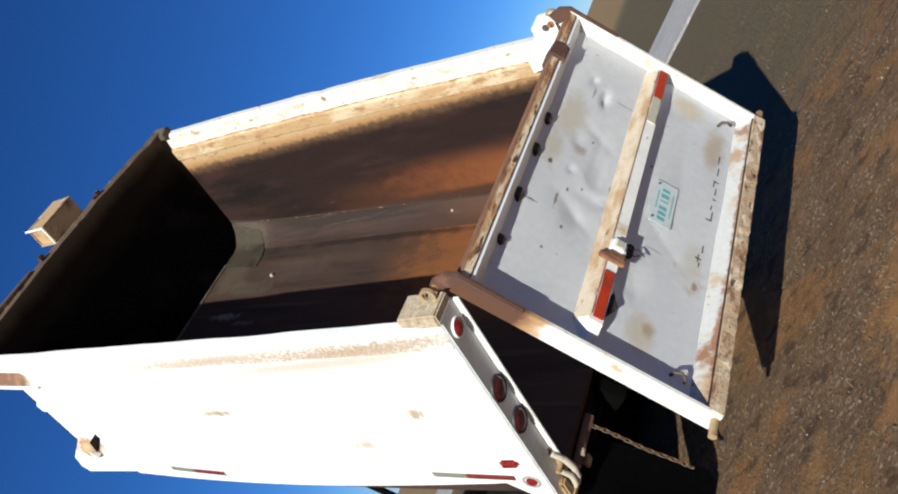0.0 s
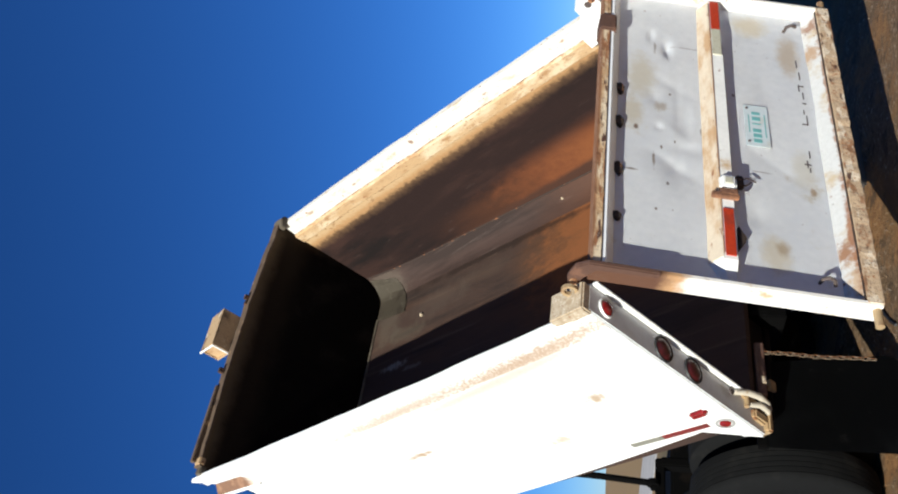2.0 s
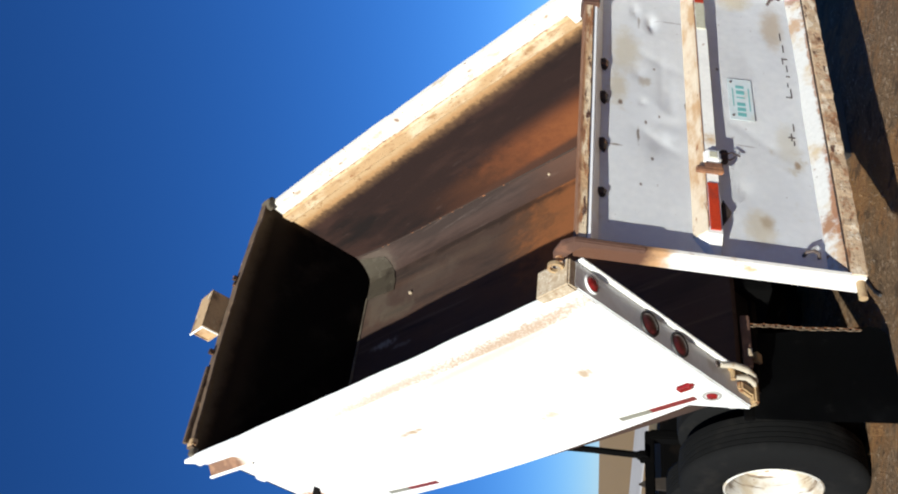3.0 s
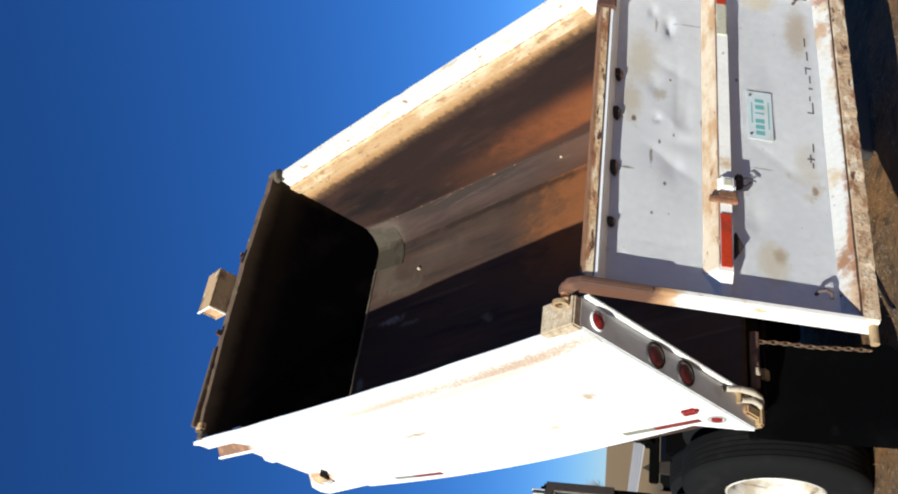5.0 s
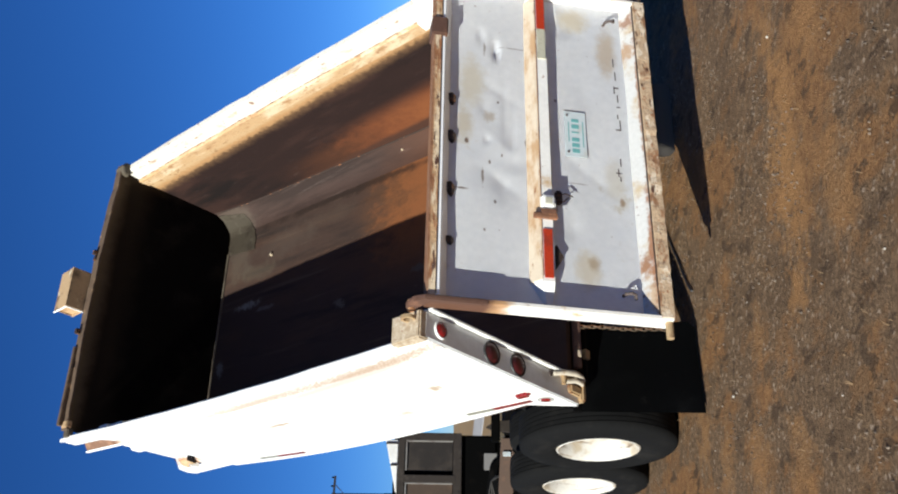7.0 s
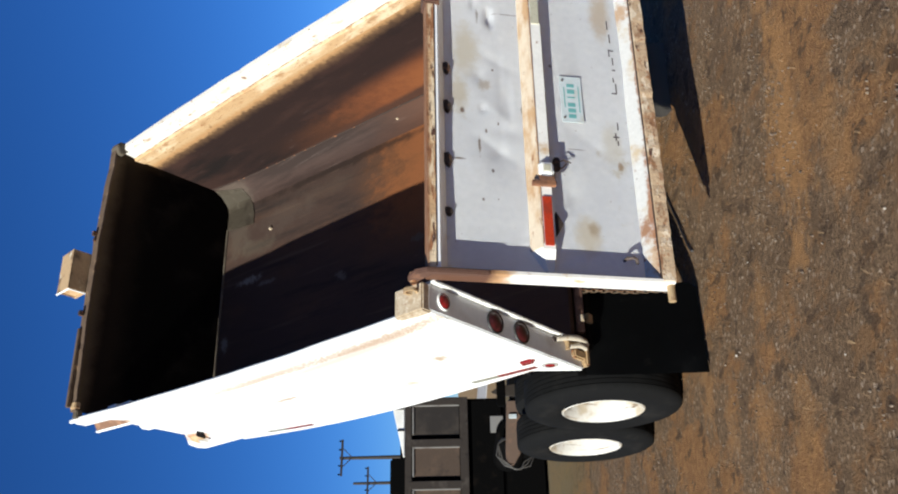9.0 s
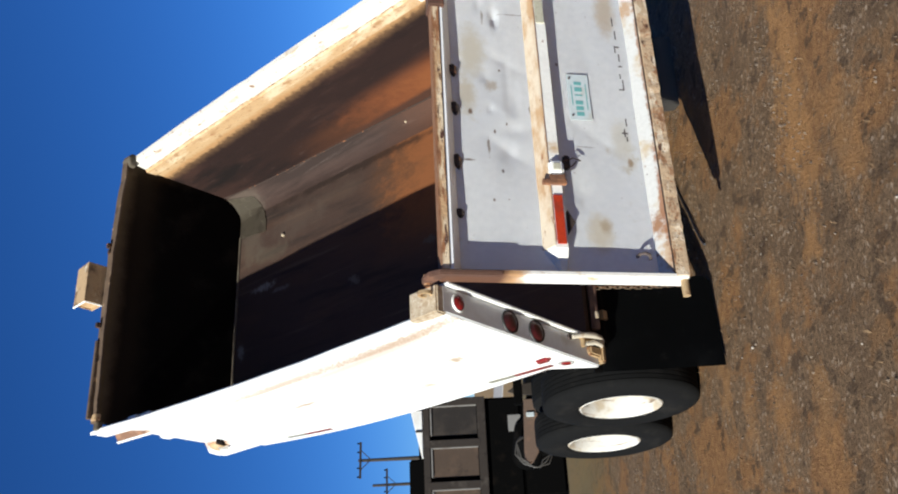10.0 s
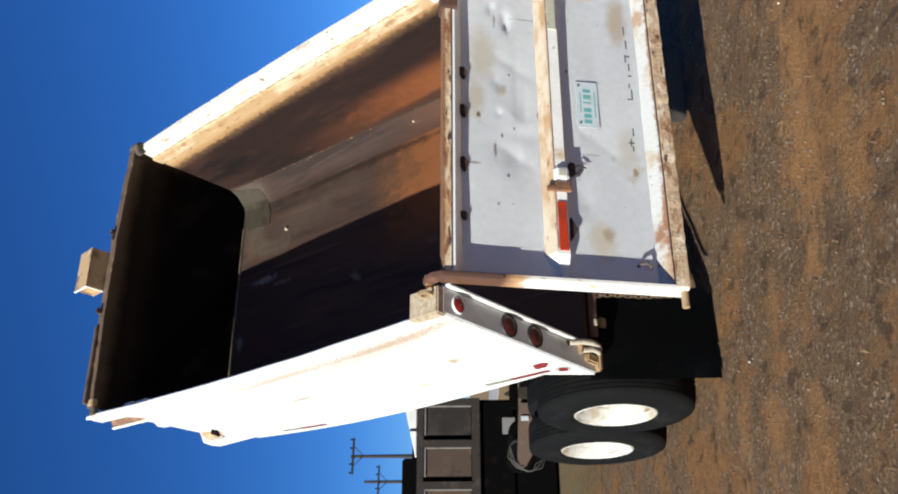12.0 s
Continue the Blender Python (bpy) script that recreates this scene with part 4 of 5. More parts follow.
spots(gate_paint, [((-0.27, 0.09, -0.29), (0.08, 0.5, 0.010), (0.30, 0.22, 0.16), 0.8), ((-0.05, 0.09, -0.20), (0.03, 0.5, 0.015), (0.2, 0.12, 0.07), 0.9), ((-0.42, 0.09, -0.36), (0.016, 0.5, 0.010), (0.15, 0.1, 0.07), 0.9), ((-0.02, 0.09, -0.54), (0.05, 0.5, 0.010), (0.28, 0.2, 0.15), 0.8),
    ((-0.40, 0.09, -0.70), (0.10, 0.5, 0.015), (0.32, 0.22, 0.14), 0.7), ((-0.72, 0.09, -0.70), (0.05, 0.5, 0.020), (0.22, 0.13, 0.08), 0.85), ((0.62, 0.09, -0.30), (0.07, 0.5, 0.010), (0.30, 0.24, 0.18), 0.6), ((0.30, 0.09, -0.72), (0.02, 0.5, 0.012), (0.2, 0.12, 0.07), 0.8),
    ((0.64, 0.09, -0.47), (0.006, 0.5, 0.10), (0.34, 0.30, 0.28), 0.7), ((-0.245, 0.09, -0.83), (0.005, 0.5, 0.07), (0.22, 0.17, 0.14), 0.8), ((-0.36, 0.09, -0.17), (0.008, 0.5, 0.05), (0.20, 0.12, 0.08), 0.8), ((-0.34, 0.09, -1.085), (0.045, 0.5, 0.02), (0.42, 0.27, 0.12), 0.75), ((0.13, 0.09, -0.33), (0.05, 0.5, 0.05), (0.56, 0.46, 0.33), 0.6), ((-0.17, 0.09, -0.33), (0.018, 0.5, 0.008), (0.2, 0.13, 0.09), 0.9), ((-0.12, 0.09, -0.40), (0.014, 0.5, 0.008), (0.2, 0.13, 0.09), 0.9), ((0.24, 0.09, -0.38), (0.012, 0.5, 0.008), (0.2, 0.13, 0.09), 0.8), ((-0.60, 0.09, -0.30), (0.012, 0.5, 0.008), (0.2, 0.13, 0.09), 0.8)])
gate_rail_rust = material("gate_rail_rust", (0.42, 0.27, 0.14), 0.8, layers=[((0.62, 0.50, 0.34), 7.0, 0.48, 0.58, (0.35, 1, 1.6)), ((0.24, 0.105, 0.042), 10.0, 0.50, 0.58, (0.35, 1, 2.2)), (DARK_RUST, 24.0, 0.56, 0.63, (0.4, 1, 2)), ((0.70, 0.62, 0.48), 30.0, 0.60, 0.66, (0.5, 1, 1))], bump=0.45, bump_scale=60)
stained(gate_rail_rust, (0.20, 0.085, 0.035), "Z", -0.006, 0.008, 0.010, 30.0, (0.4, 1, 1), None, 0.85)
gate = part("tailgate", make_gate_panel(), gate_paint, truck, "dented white tailgate panel with rust stains", GATE, True)
part("gate_top_rail", sweep([[(x, 0.0 + d, 0.012), (x, 0.10, 0.012), (x, 0.10, -0.034), (x, 0.0 + d, -0.032 + d)] for x, d in [(-GW + 2 * GW * i / 40, 0.004 * noise.noise((i * 0.7, 0, 5))) for i in range(41)]]), gate_rail_rust, gate, "rusty top rail of the tailgate with worn cream paint")
part("rail_gap", box(-GW + 0.02, GW - 0.02, -0.001, 0.02, -0.0365, -0.0315, 0.0), tab_dark, gate, "dark line below the top rail")
part("gate_bottom_rail", sweep([[(x, 0.086, -1.150), (x, 0.060, -1.166), (x, 0.014 + d, -1.206), (x, 0.010 + d, -1.235), (x, 0.10, -1.25)] for x, d in [(-GW + 0.02 + (2 * GW - 0.04) * i / 40, 0.004 * noise.noise((i * 0.6, 2, 5))) for i in range(41)]]), spots(material("bottom_rail_paint", (0.55, 0.54, 0.52), 0.55, layers=[
    ((0.47, 0.38, 0.26), 6.0, 0.52, 0.68, (1, 1, 0.5)), (RUST, 13.0, 0.62, 0.70, ONE), (DARK_RUST, 34.0, 0.66, 0.72, ONE)], bump=0.15, bump_scale=50),
    [((-0.74, 0.04, -1.18), (0.10, 0.5, 0.07), (0.26, 0.13, 0.06), 0.95), ((-0.90, 0.04, -1.20), (0.16, 0.5, 0.05), (0.42, 0.28, 0.15), 0.8), ((0.70, 0.04, -1.17), (0.10, 0.5, 0.06), (0.36, 0.22, 0.11), 0.85), ((0.93, 0.04, -1.18), (0.06, 0.5, 0.06), (0.24, 0.12, 0.06), 0.9), ((0.35, 0.012, -1.206), (0.75, 0.5, 0.011), (0.26, 0.13, 0.06), 0.8), ((-0.62, 0.012, -1.204), (0.45, 0.5, 0.018), (0.26, 0.12, 0.055), 0.9)], 0.6, 24.0), gate, "sloping white bottom rail with rust")
flaking_edge = material("flaking_edge", (0.44, 0.32, 0.20), 0.8, layers=[((0.22, 0.11, 0.05), 9.0, 0.50, 0.60, (0.5, 1, 1)), ((0.60, 0.50, 0.37), 18.0, 0.52, 0.60, (0.4, 1, 1)), (DARK_RUST, 26.0, 0.57, 0.64, (0.5, 1, 1.5)), ((0.30, 0.15, 0.07), 48.0, 0.57, 0.64, ONE)], bump=0.5, bump_scale=60)
# no real gap here: a dark strip draws its shadow
part("gap_shade", box(-GW + 0.02, GW - 0.02, 0.004, 0.03, -1.2125, -1.2065, 0.0), tab_dark, gate, "dark rusty strip drawn for the shadow gap along the bottom rail")
part("gate_bottom_edge", sweep([[(x, -0.010 + d, -1.212), (x, 0.03, -1.212), (x, 0.03, -1.285), (x, -0.012 + d, -1.28 + d)] for x, d in [(-GW + 2 * GW * i / 60, 0.006 * noise.noise((i * 0.8, 9, 5))) for i in range(61)]]), flaking_edge, gate, "rusty flaking bottom edge")
for sign in (-1, 1):
    flange_paint = material("flange_paint", (0.74, 0.71, 0.66), 0.5, layers=[(TAN, 8.0, 0.57, 0.70, ONE), (RUST, 16.0, 0.64, 0.72, ONE)], bump=0.2)
    if sign < 0:
        stained(flange_paint, (0.42, 0.25, 0.12), "Z", -0.46, -0.36, 0.10, 14.0)
        stained(flange_paint, (0.105, 0.050, 0.028), "Z", -0.37, -0.29, 0.06, 18.0)
    part("gate_flange", prism([(-0.004, 0.01), (0.11, 0.01), (0.11, -1.28), (-0.004, -1.28)], "x", sign * GW - 0.012, sign * GW + 0.012, 0.003), flange_paint, gate, "white side flange, rusty towards the hinge" if sign < 0 else "white side flange")
    arm = prism([(0.02, -0.30), (-0.014, -0.30), (-0.018, 0.02), (0.02, 0.075), (0.10, 0.10), (0.15, 0.09), (0.16, 0.05), (0.10, 0.03), (0.03, -0.02)], "x", sign * (GW + 0.006) - 0.014, sign * (GW + 0.006) + 0.014, 0.006)
    part("hinge_arm", arm, arm_rust, gate, "brown rusty hinge arm")
    part("hinge_pin", tube([(sign * (GW - 0.03), 0.125, 0.066), (sign * (GW + 0.03), 0.125, 0.066)], 0.022, 12), rusty_edge, gate, "rusty hinge pin")
    part("gate_pin", tube([(sign * (GW + 0.00), 0.03, -1.262), (sign * (GW + 0.10), 0.03, -1.262)], 0.020, 12), latch_brass, gate, "worn steel latch pin")
    part("hook", tube([(sign * 0.915, 0.09, -1.045), (sign * 0.915, 0.05, -1.05), (sign * 0.915, 0.035, -1.075), (sign * 0.92, 0.045, -1.10), (sign * 0.945, 0.055, -1.105)], 0.009, 8), ink, gate, "small dark hook")

part("gate_top_lip", sweep([[(x, 0.002, -0.030), (x, 0.004, -0.052), (x, 0.014, -0.062), (x, 0.082, -0.100), (x, 0.098, -0.100), (x, 0.098, -0.03)] for x in [-GW + 0.012 + (2 * GW - 0.024) * i / 30 for i in range(31)]]), gate_paint, gate, "white lip below the top rail")
part("rail_collar", bevelled(box(0.60, 0.73, -0.016, 0.105, -0.066, 0.026, 0), 0.008), arm_rust, gate, "dark rusty collar on the top rail")
# mid beam: sloped ledge, upright face, tapered ends
def beam_ring(x, k):
    return [(x, 0.090, -0.545 - 0.09 * (1 - k)), (x, 0.088 - 0.068 * k, -0.545 - 0.045 - 0.05 * (1 - k)), (x, 0.088 - 0.068 * k, -0.658), (x, 0.090, -0.672)]


part("beam", sweep([beam_ring(-1.025, 0.12), beam_ring(-0.90, 1.0), *[beam_ring(-0.90 + 1.92 * i / 30, 1.0 + 0.04 * noise.noise((i * 0.5, 1, 1))) for i in range(1, 30)], beam_ring(1.02, 1.0)]),
     material("beam_paint", (0.74, 0.72, 0.68), 0.5, layers=[(TAN, 5.0, 0.56, 0.70, ONE), (RUST, 24.0, 0.66, 0.73, ONE)], bump=0.12), gate, "white cross beam with rusty edges")
ledge_paint = material("ledge_paint", (0.58, 0.49, 0.37), 0.7, layers=[((0.42, 0.27, 0.14), 7.0, 0.46, 0.62, (0.4, 1, 1)), (RUST, 20.0, 0.60, 0.70, (0.5, 1, 1))], bump=0.2)
part("beam_ledge", sweep([[(x, 0.086, -0.539), (x, 0.021, -0.583), (x, 0.0165, -0.592), (x, 0.088, -0.547)] for x in [-0.89 + 1.89 * i / 20 for i in range(21)]]), ledge_paint, gate, "dusty tan top of the beam")
for x0, x1, mat, word in ((-0.88, -0.595, tape_red, "red"), (0.76, 1.01, tape_red, "red"), (0.54, 0.76, tape_silver, "silver")):
    part("reflective_tape", box(x0, x1, 0.0135, 0.0225, -0.651, -0.603, 0.001), mat, gate, word + " reflective tape")
# lamp bracket on the beam
part("gate_lamp", bevelled(box(-0.478, -0.392, -0.010, 0.035, -0.672, -0.590, 0), 0.014, 40, 3), white_paint, gate, "small lamp with a white rounded frame")
part("lamp_lens", bevelled(box(-0.460, -0.410, -0.014, 0.0, -0.656, -0.606, 0), 0.010, 40, 2), tape_silver, gate, "grey lens")
part("wire_clip", joined(box(-0.405, -0.325, 0.050, 0.086, -0.728, -0.690, 0.008), tube([(-0.36, 0.060, -0.70), (-0.345, 0.050, -0.745), (-0.352, 0.062, -0.790)], 0.004, 6), tube([(-0.385, 0.060, -0.70), (-0.395, 0.052, -0.735), (-0.36, 0.060, -0.765)], 0.004, 6)), tab_dark, gate, "dark rusty clip with wire ends below the lamp")
part("beam_gusset", prism([(-0.66, -0.682), (-0.80, -0.682), (-0.735, -0.720)], "y", 0.050, 0.086, 0.003), tab_dark, gate, "small dark gusset under the beam")
part("lamp_strap", joined(box(-0.535, -0.505, -0.002, 0.024, -0.682, -0.55, 0.004), box(-0.52, -0.48, -0.006, 0.012, -0.674, -0.590, 0.004)), brown_rust, gate, "bent rusty lamp strap")
part("ledge_line", box(-0.87, 0.99, 0.0155, 0.020, -0.5965, -0.5925, 0.0), rusty_edge, gate, "rusty line along the edge of the beam")
for x, size in ((0.215, 0.030), (-0.04, 0.032), (-0.38, 0.036), (-0.69, 0.020)):
    part("drain_slot", prism([(x - 1.35 * size, -0.118), (x - 0.5 * size, -0.090), (x + 1.0 * size, -0.086), (x + 1.3 * size, -0.112), (x + 0.4 * size, -0.134), (x - 0.5 * size, -0.130)], "y", 0.060, 0.088, 0.004), tab_dark, gate, "dark rusty drain tab")
# number plate with bars in place of its characters
plate = part("number_plate", bevelled(box(-0.080, 0.230, 0.0745, 0.0775, -0.893, -0.766, 0), 0.0012), plate_white, truck, "white number plate with pale green characters", GATE)
for x0, w in ((-0.052, 0.026), (-0.014, 0.026), (0.024, 0.026), (0.082, 0.009), (0.112, 0.028), (0.156, 0.022)):
    part("bar", box(x0, x0 + w, 0.0732, 0.0750, -0.850, -0.806, 0.0005), plate_green, plate)
part("bar", box(0.02, 0.155, 0.0734, 0.0750, -0.792, -0.786, 0.0005), plate_green, plate)
part("bar", box(-0.01, 0.165, 0.0734, 0.0750, -0.876, -0.870, 0.0005), plate_green, plate)
for x, z in ((-0.05, -0.782), (0.20, -0.782)):
    part("bolt", lathe([(0.069, 0.0), (0.069, 0.006), (0.0755, 0.007), (0.0755, 0.0)], "y", 10, (x, 0, z)), ink, plate)
# pen marks that cannot be read
for x0, x1, z0, z1 in ((0.60, 0.66, -1.092, -1.088), (0.50, 0.56, -1.098, -1.094), (0.44, 0.445, -1.11, -1.085), (0.40, 0.45, -1.085, -1.081), (0.34, 0.39, -1.102, -1.098), (0.30, 0.305, -1.11, -1.09), (0.22, 0.25, -1.094, -1.090),
                       (0.14, 0.21, -1.106, -1.102), (0.14, 0.145, -1.106, -1.075), (-0.10, -0.05, -1.094, -1.090), (-0.17, -0.12, -1.078, -1.074), (-0.15, -0.145, -1.094, -1.06), (-0.20, -0.17, -1.088, -1.084)):
    xc, zc = (x0 + x1) / 2, (z0 + z1) / 2
    yc = 0.085 + dent(xc, zc)
    part("pen_mark", box(x0, x1 if x1 - x0 > 0.012 else x0 + 0.0045, yc - 0.004, yc + 0.02, z0, z1 if z1 - z0 > 0.012 else z0 + 0.0045, 0.0), ink, gate)

# chain between the bed and the gate
def make_link():
    ring = []
    for k in range(16):
        a = 2 * math.pi * k / 16
        ring.append((0.013 * math.cos(a) + 0.010 * (1 if math.cos(a) > 0 else -1), 0.0095 * math.sin(a), 0))
    bm = bmesh.new()
    rings = []
    for k in range(16):
        p, q = Vector(ring[k]), Vector(ring[(k + 1) % 16]) - Vector(ring[k - 1])
        q.normalize()
        side = Vector((-q.y, q.x, 0))
        rings.append([bm.verts.new(p + 0.0024 * (math.cos(b) * side + math.sin(b) * Vector((0, 0, 1)))) for b in [2 * math.pi * j / 6 for j in range(6)]])
    for k in range(16):
        one, two = rings[k], rings[(k + 1) % 16]
        for j in range(6):
            bm.faces.new((one[j], one[(j + 1) % 6], two[(j + 1) % 6], two[j]))
    return bm


chain_a, chain_b = Vector((-0.722, -0.63, 0.77)), Vector((-0.738, -0.635, 0.20))
chain = part("chain", tube([chain_a + Vector((0.0, 0.10, 0.02)), chain_a], 0.008, 8), chain_steel, truck, "rusty steel chain hanging from the bed")
link_first = None
LINKS = 18
for i in range(LINKS):
    f = (i + 0.5) / LINKS
    p = chain_a.lerp(chain_b, f) + Vector((0.004 * math.sin(9 * f), 0, 0))
    turn = (chain_b - chain_a).to_track_quat("X", "Y").to_matrix().to_4x4()
    m = Matrix.Translation(p) @ turn @ pose(0, 0, 0, 90 * (i % 2) + 20, 0, 0)
    if link_first is None:
        link_first = part("link", make_link(), chain_steel, chain, "", m, True)
    else:
        link = new("link", link_first.data)
        link.parent = chain
        link.matrix_basis = m

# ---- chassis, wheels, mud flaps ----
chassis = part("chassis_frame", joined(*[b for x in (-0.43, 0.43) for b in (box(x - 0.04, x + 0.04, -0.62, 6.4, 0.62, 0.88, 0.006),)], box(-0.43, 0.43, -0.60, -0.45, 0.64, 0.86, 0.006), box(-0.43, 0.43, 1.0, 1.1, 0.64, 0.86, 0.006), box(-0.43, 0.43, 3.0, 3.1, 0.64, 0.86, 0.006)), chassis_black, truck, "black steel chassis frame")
TYRE_R, TYRE_W = 0.545, 0.27


def tyre_profile():
    pts = [(-0.10, 0.28), (-0.122, 0.30), (-0.128, 0.33), (-0.137, 0.40), (-0.133, 0.46), (-0.118, 0.51), (-0.100, TYRE_R - 0.005)]
    for c in (-0.072, -0.040, -0.008, 0.024, 0.056):
        pts += [(c - 0.0032, TYRE_R), (c - 0.0028, TYRE_R - 0.005), (c + 0.0028, TYRE_R - 0.005), (c + 0.0032, TYRE_R)]
    pts += [(0.100, TYRE_R - 0.005), (0.118, 0.51), (0.133, 0.46), (0.137, 0.40), (0.125, 0.33), (0.10, 0.295)]
    return pts


def make_wheel(dished):
    """A wheel at its own origin; its outer side towards -x."""
    tyre = part("wheel", lathe(tyre_profile(), "x", 96), rubber, truck, "dusty black truck tyre on a white rim", None, True)
    d = 0.10 if dished else -0.02
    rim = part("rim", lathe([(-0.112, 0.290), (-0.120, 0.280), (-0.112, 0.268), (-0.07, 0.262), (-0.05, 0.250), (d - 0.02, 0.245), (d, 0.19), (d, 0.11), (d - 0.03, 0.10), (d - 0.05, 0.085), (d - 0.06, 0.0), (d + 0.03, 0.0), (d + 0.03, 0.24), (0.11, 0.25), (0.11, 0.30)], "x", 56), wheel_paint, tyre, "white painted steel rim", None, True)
    for k in range(10):
        a = 2 * math.pi * k / 10
        part("lug_nut", lathe([(d - 0.03, 0.0), (d - 0.03, 0.014), (d + 0.002, 0.017), (d + 0.002, 0.0)], "x", 6, (0, 0.145 * math.cos(a), 0.145 * math.sin(a))), rusty_edge, tyre)
    for k in range(5):
        a = 2 * math.pi * (k + 0.5) / 5
        part("hand_hole", lathe([(d - 0.0035, 0.0), (d - 0.0035, 0.024), (d + 0.01, 0.024), (d + 0.01, 0.0)], "x", 14, (0, 0.212 * math.cos(a), 0.212 * math.sin(a))), chassis_black, tyre)
    return tyre


HUBS = (0.41, 1.475)
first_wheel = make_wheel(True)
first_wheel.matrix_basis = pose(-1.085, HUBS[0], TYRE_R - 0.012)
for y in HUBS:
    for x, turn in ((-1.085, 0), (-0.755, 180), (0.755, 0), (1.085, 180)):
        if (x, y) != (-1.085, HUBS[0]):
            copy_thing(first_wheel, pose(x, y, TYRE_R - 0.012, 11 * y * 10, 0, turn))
    part("axle", joined(lathe([(-0.65, 0.0), (-0.65, 0.07), (-0.22, 0.09), (-0.15, 0.20), (0.15, 0.20), (0.22, 0.09), (0.65, 0.07), (0.65, 0.0)], "x", 20, (0, y, 0.53))), chassis_black, truck, "black drive axle")
for x in (-0.5, 0.5):
    part("leaf_spring", joined(*[box(x - 0.045, x + 0.045, 0.98 - 0.6 + 0.07 * i, 0.98 + 0.6 - 0.07 * i, 0.60 + 0.022 * i, 0.62 + 0.022 * i, 0.003) for i in range(6)]), brown_rust, truck, "rusty leaf spring pack")


def make_flap(sign):
    """A rubber sheet whose inner edge leans inwards towards a rounded lower corner."""
    bm = bmesh.new()
    rows, cols = 18, 14
    grid = []
    for j in range(rows + 1):
        f = j / rows
        z = 0.76 - 0.74 * f
        inner = 0.695 - 0.085 * f
        inner += 0.06 * max(0, (f - 0.88) / 0.12) ** 2.5
        outer = 1.22 + 0.008 * f
        row = []
        for i in range(cols + 1):
            c = i / cols
            row.append(bm.verts.new((sign * (inner + (outer - inner) * c), -0.50 + 0.016 * math.sin(3.4 * c + 1.2) * f - 0.02 * f ** 2, z)))
        grid.append(row)
    for j in range(rows):
        for i in range(cols):
            bm.faces.new((grid[j][i], grid[j][i + 1], grid[j + 1][i + 1], grid[j + 1][i]))
    bmesh.ops.solidify(bm, geom=bm.faces[:], thickness=0.01)
    return bm


# paler copy of the flap rubber; its grey lower edge paints in light
lit_flap = stained(material("lit_flap", (0.012, 0.012, 0.012), 0.6, spec=0.2, layers=[((0.025, 0.023, 0.021), 4.0, 0.5, 0.68, ONE)], bump=0.08), (0.15, 0.135, 0.12), "Z", 0.24, 0.08, 0.05, 8.0, ONE, None, 0.85)
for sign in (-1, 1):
    part("mud_flap", make_flap(sign), flap_rubber if sign < 0 else lit_flap, truck, "black rubber mud flap behind the wheels" if sign < 0 else "black rubber mud flap, its lower edge painted grey as if lit", None, True)
part("flap_post", box(-0.99, -0.66, -0.64, -0.60, 0.765, 0.815, 0.006), arm_rust, truck, "narrow rusty bracket above the mud flap")
part("post_tag", box(-0.925, -0.880, -0.648, -0.642, 0.766, 0.792, 0.002), dusty_paint, truck, "small worn tag")
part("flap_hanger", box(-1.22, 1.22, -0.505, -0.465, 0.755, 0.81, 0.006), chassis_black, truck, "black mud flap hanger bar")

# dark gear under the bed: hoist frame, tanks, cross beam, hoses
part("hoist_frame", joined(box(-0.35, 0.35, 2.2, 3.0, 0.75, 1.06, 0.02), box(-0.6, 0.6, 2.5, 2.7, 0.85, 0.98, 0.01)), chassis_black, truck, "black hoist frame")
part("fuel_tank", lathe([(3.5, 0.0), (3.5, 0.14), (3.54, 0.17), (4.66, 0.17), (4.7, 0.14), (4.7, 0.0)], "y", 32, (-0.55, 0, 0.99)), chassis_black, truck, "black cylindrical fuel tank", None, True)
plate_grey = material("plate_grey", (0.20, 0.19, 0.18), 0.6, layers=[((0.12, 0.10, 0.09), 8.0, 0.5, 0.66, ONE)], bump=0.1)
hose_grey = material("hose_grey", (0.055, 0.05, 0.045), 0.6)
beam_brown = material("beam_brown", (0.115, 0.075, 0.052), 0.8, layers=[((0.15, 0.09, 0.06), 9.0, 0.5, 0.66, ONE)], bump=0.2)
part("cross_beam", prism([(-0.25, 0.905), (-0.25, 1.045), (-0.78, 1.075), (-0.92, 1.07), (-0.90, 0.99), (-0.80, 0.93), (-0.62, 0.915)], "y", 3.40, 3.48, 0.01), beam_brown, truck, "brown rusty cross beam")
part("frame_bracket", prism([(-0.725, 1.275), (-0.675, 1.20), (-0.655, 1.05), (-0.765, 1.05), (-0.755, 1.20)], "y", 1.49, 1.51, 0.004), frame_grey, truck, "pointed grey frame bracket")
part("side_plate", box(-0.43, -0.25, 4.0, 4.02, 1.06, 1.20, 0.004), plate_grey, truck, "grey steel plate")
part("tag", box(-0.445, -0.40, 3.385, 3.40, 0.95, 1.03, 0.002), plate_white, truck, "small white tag")
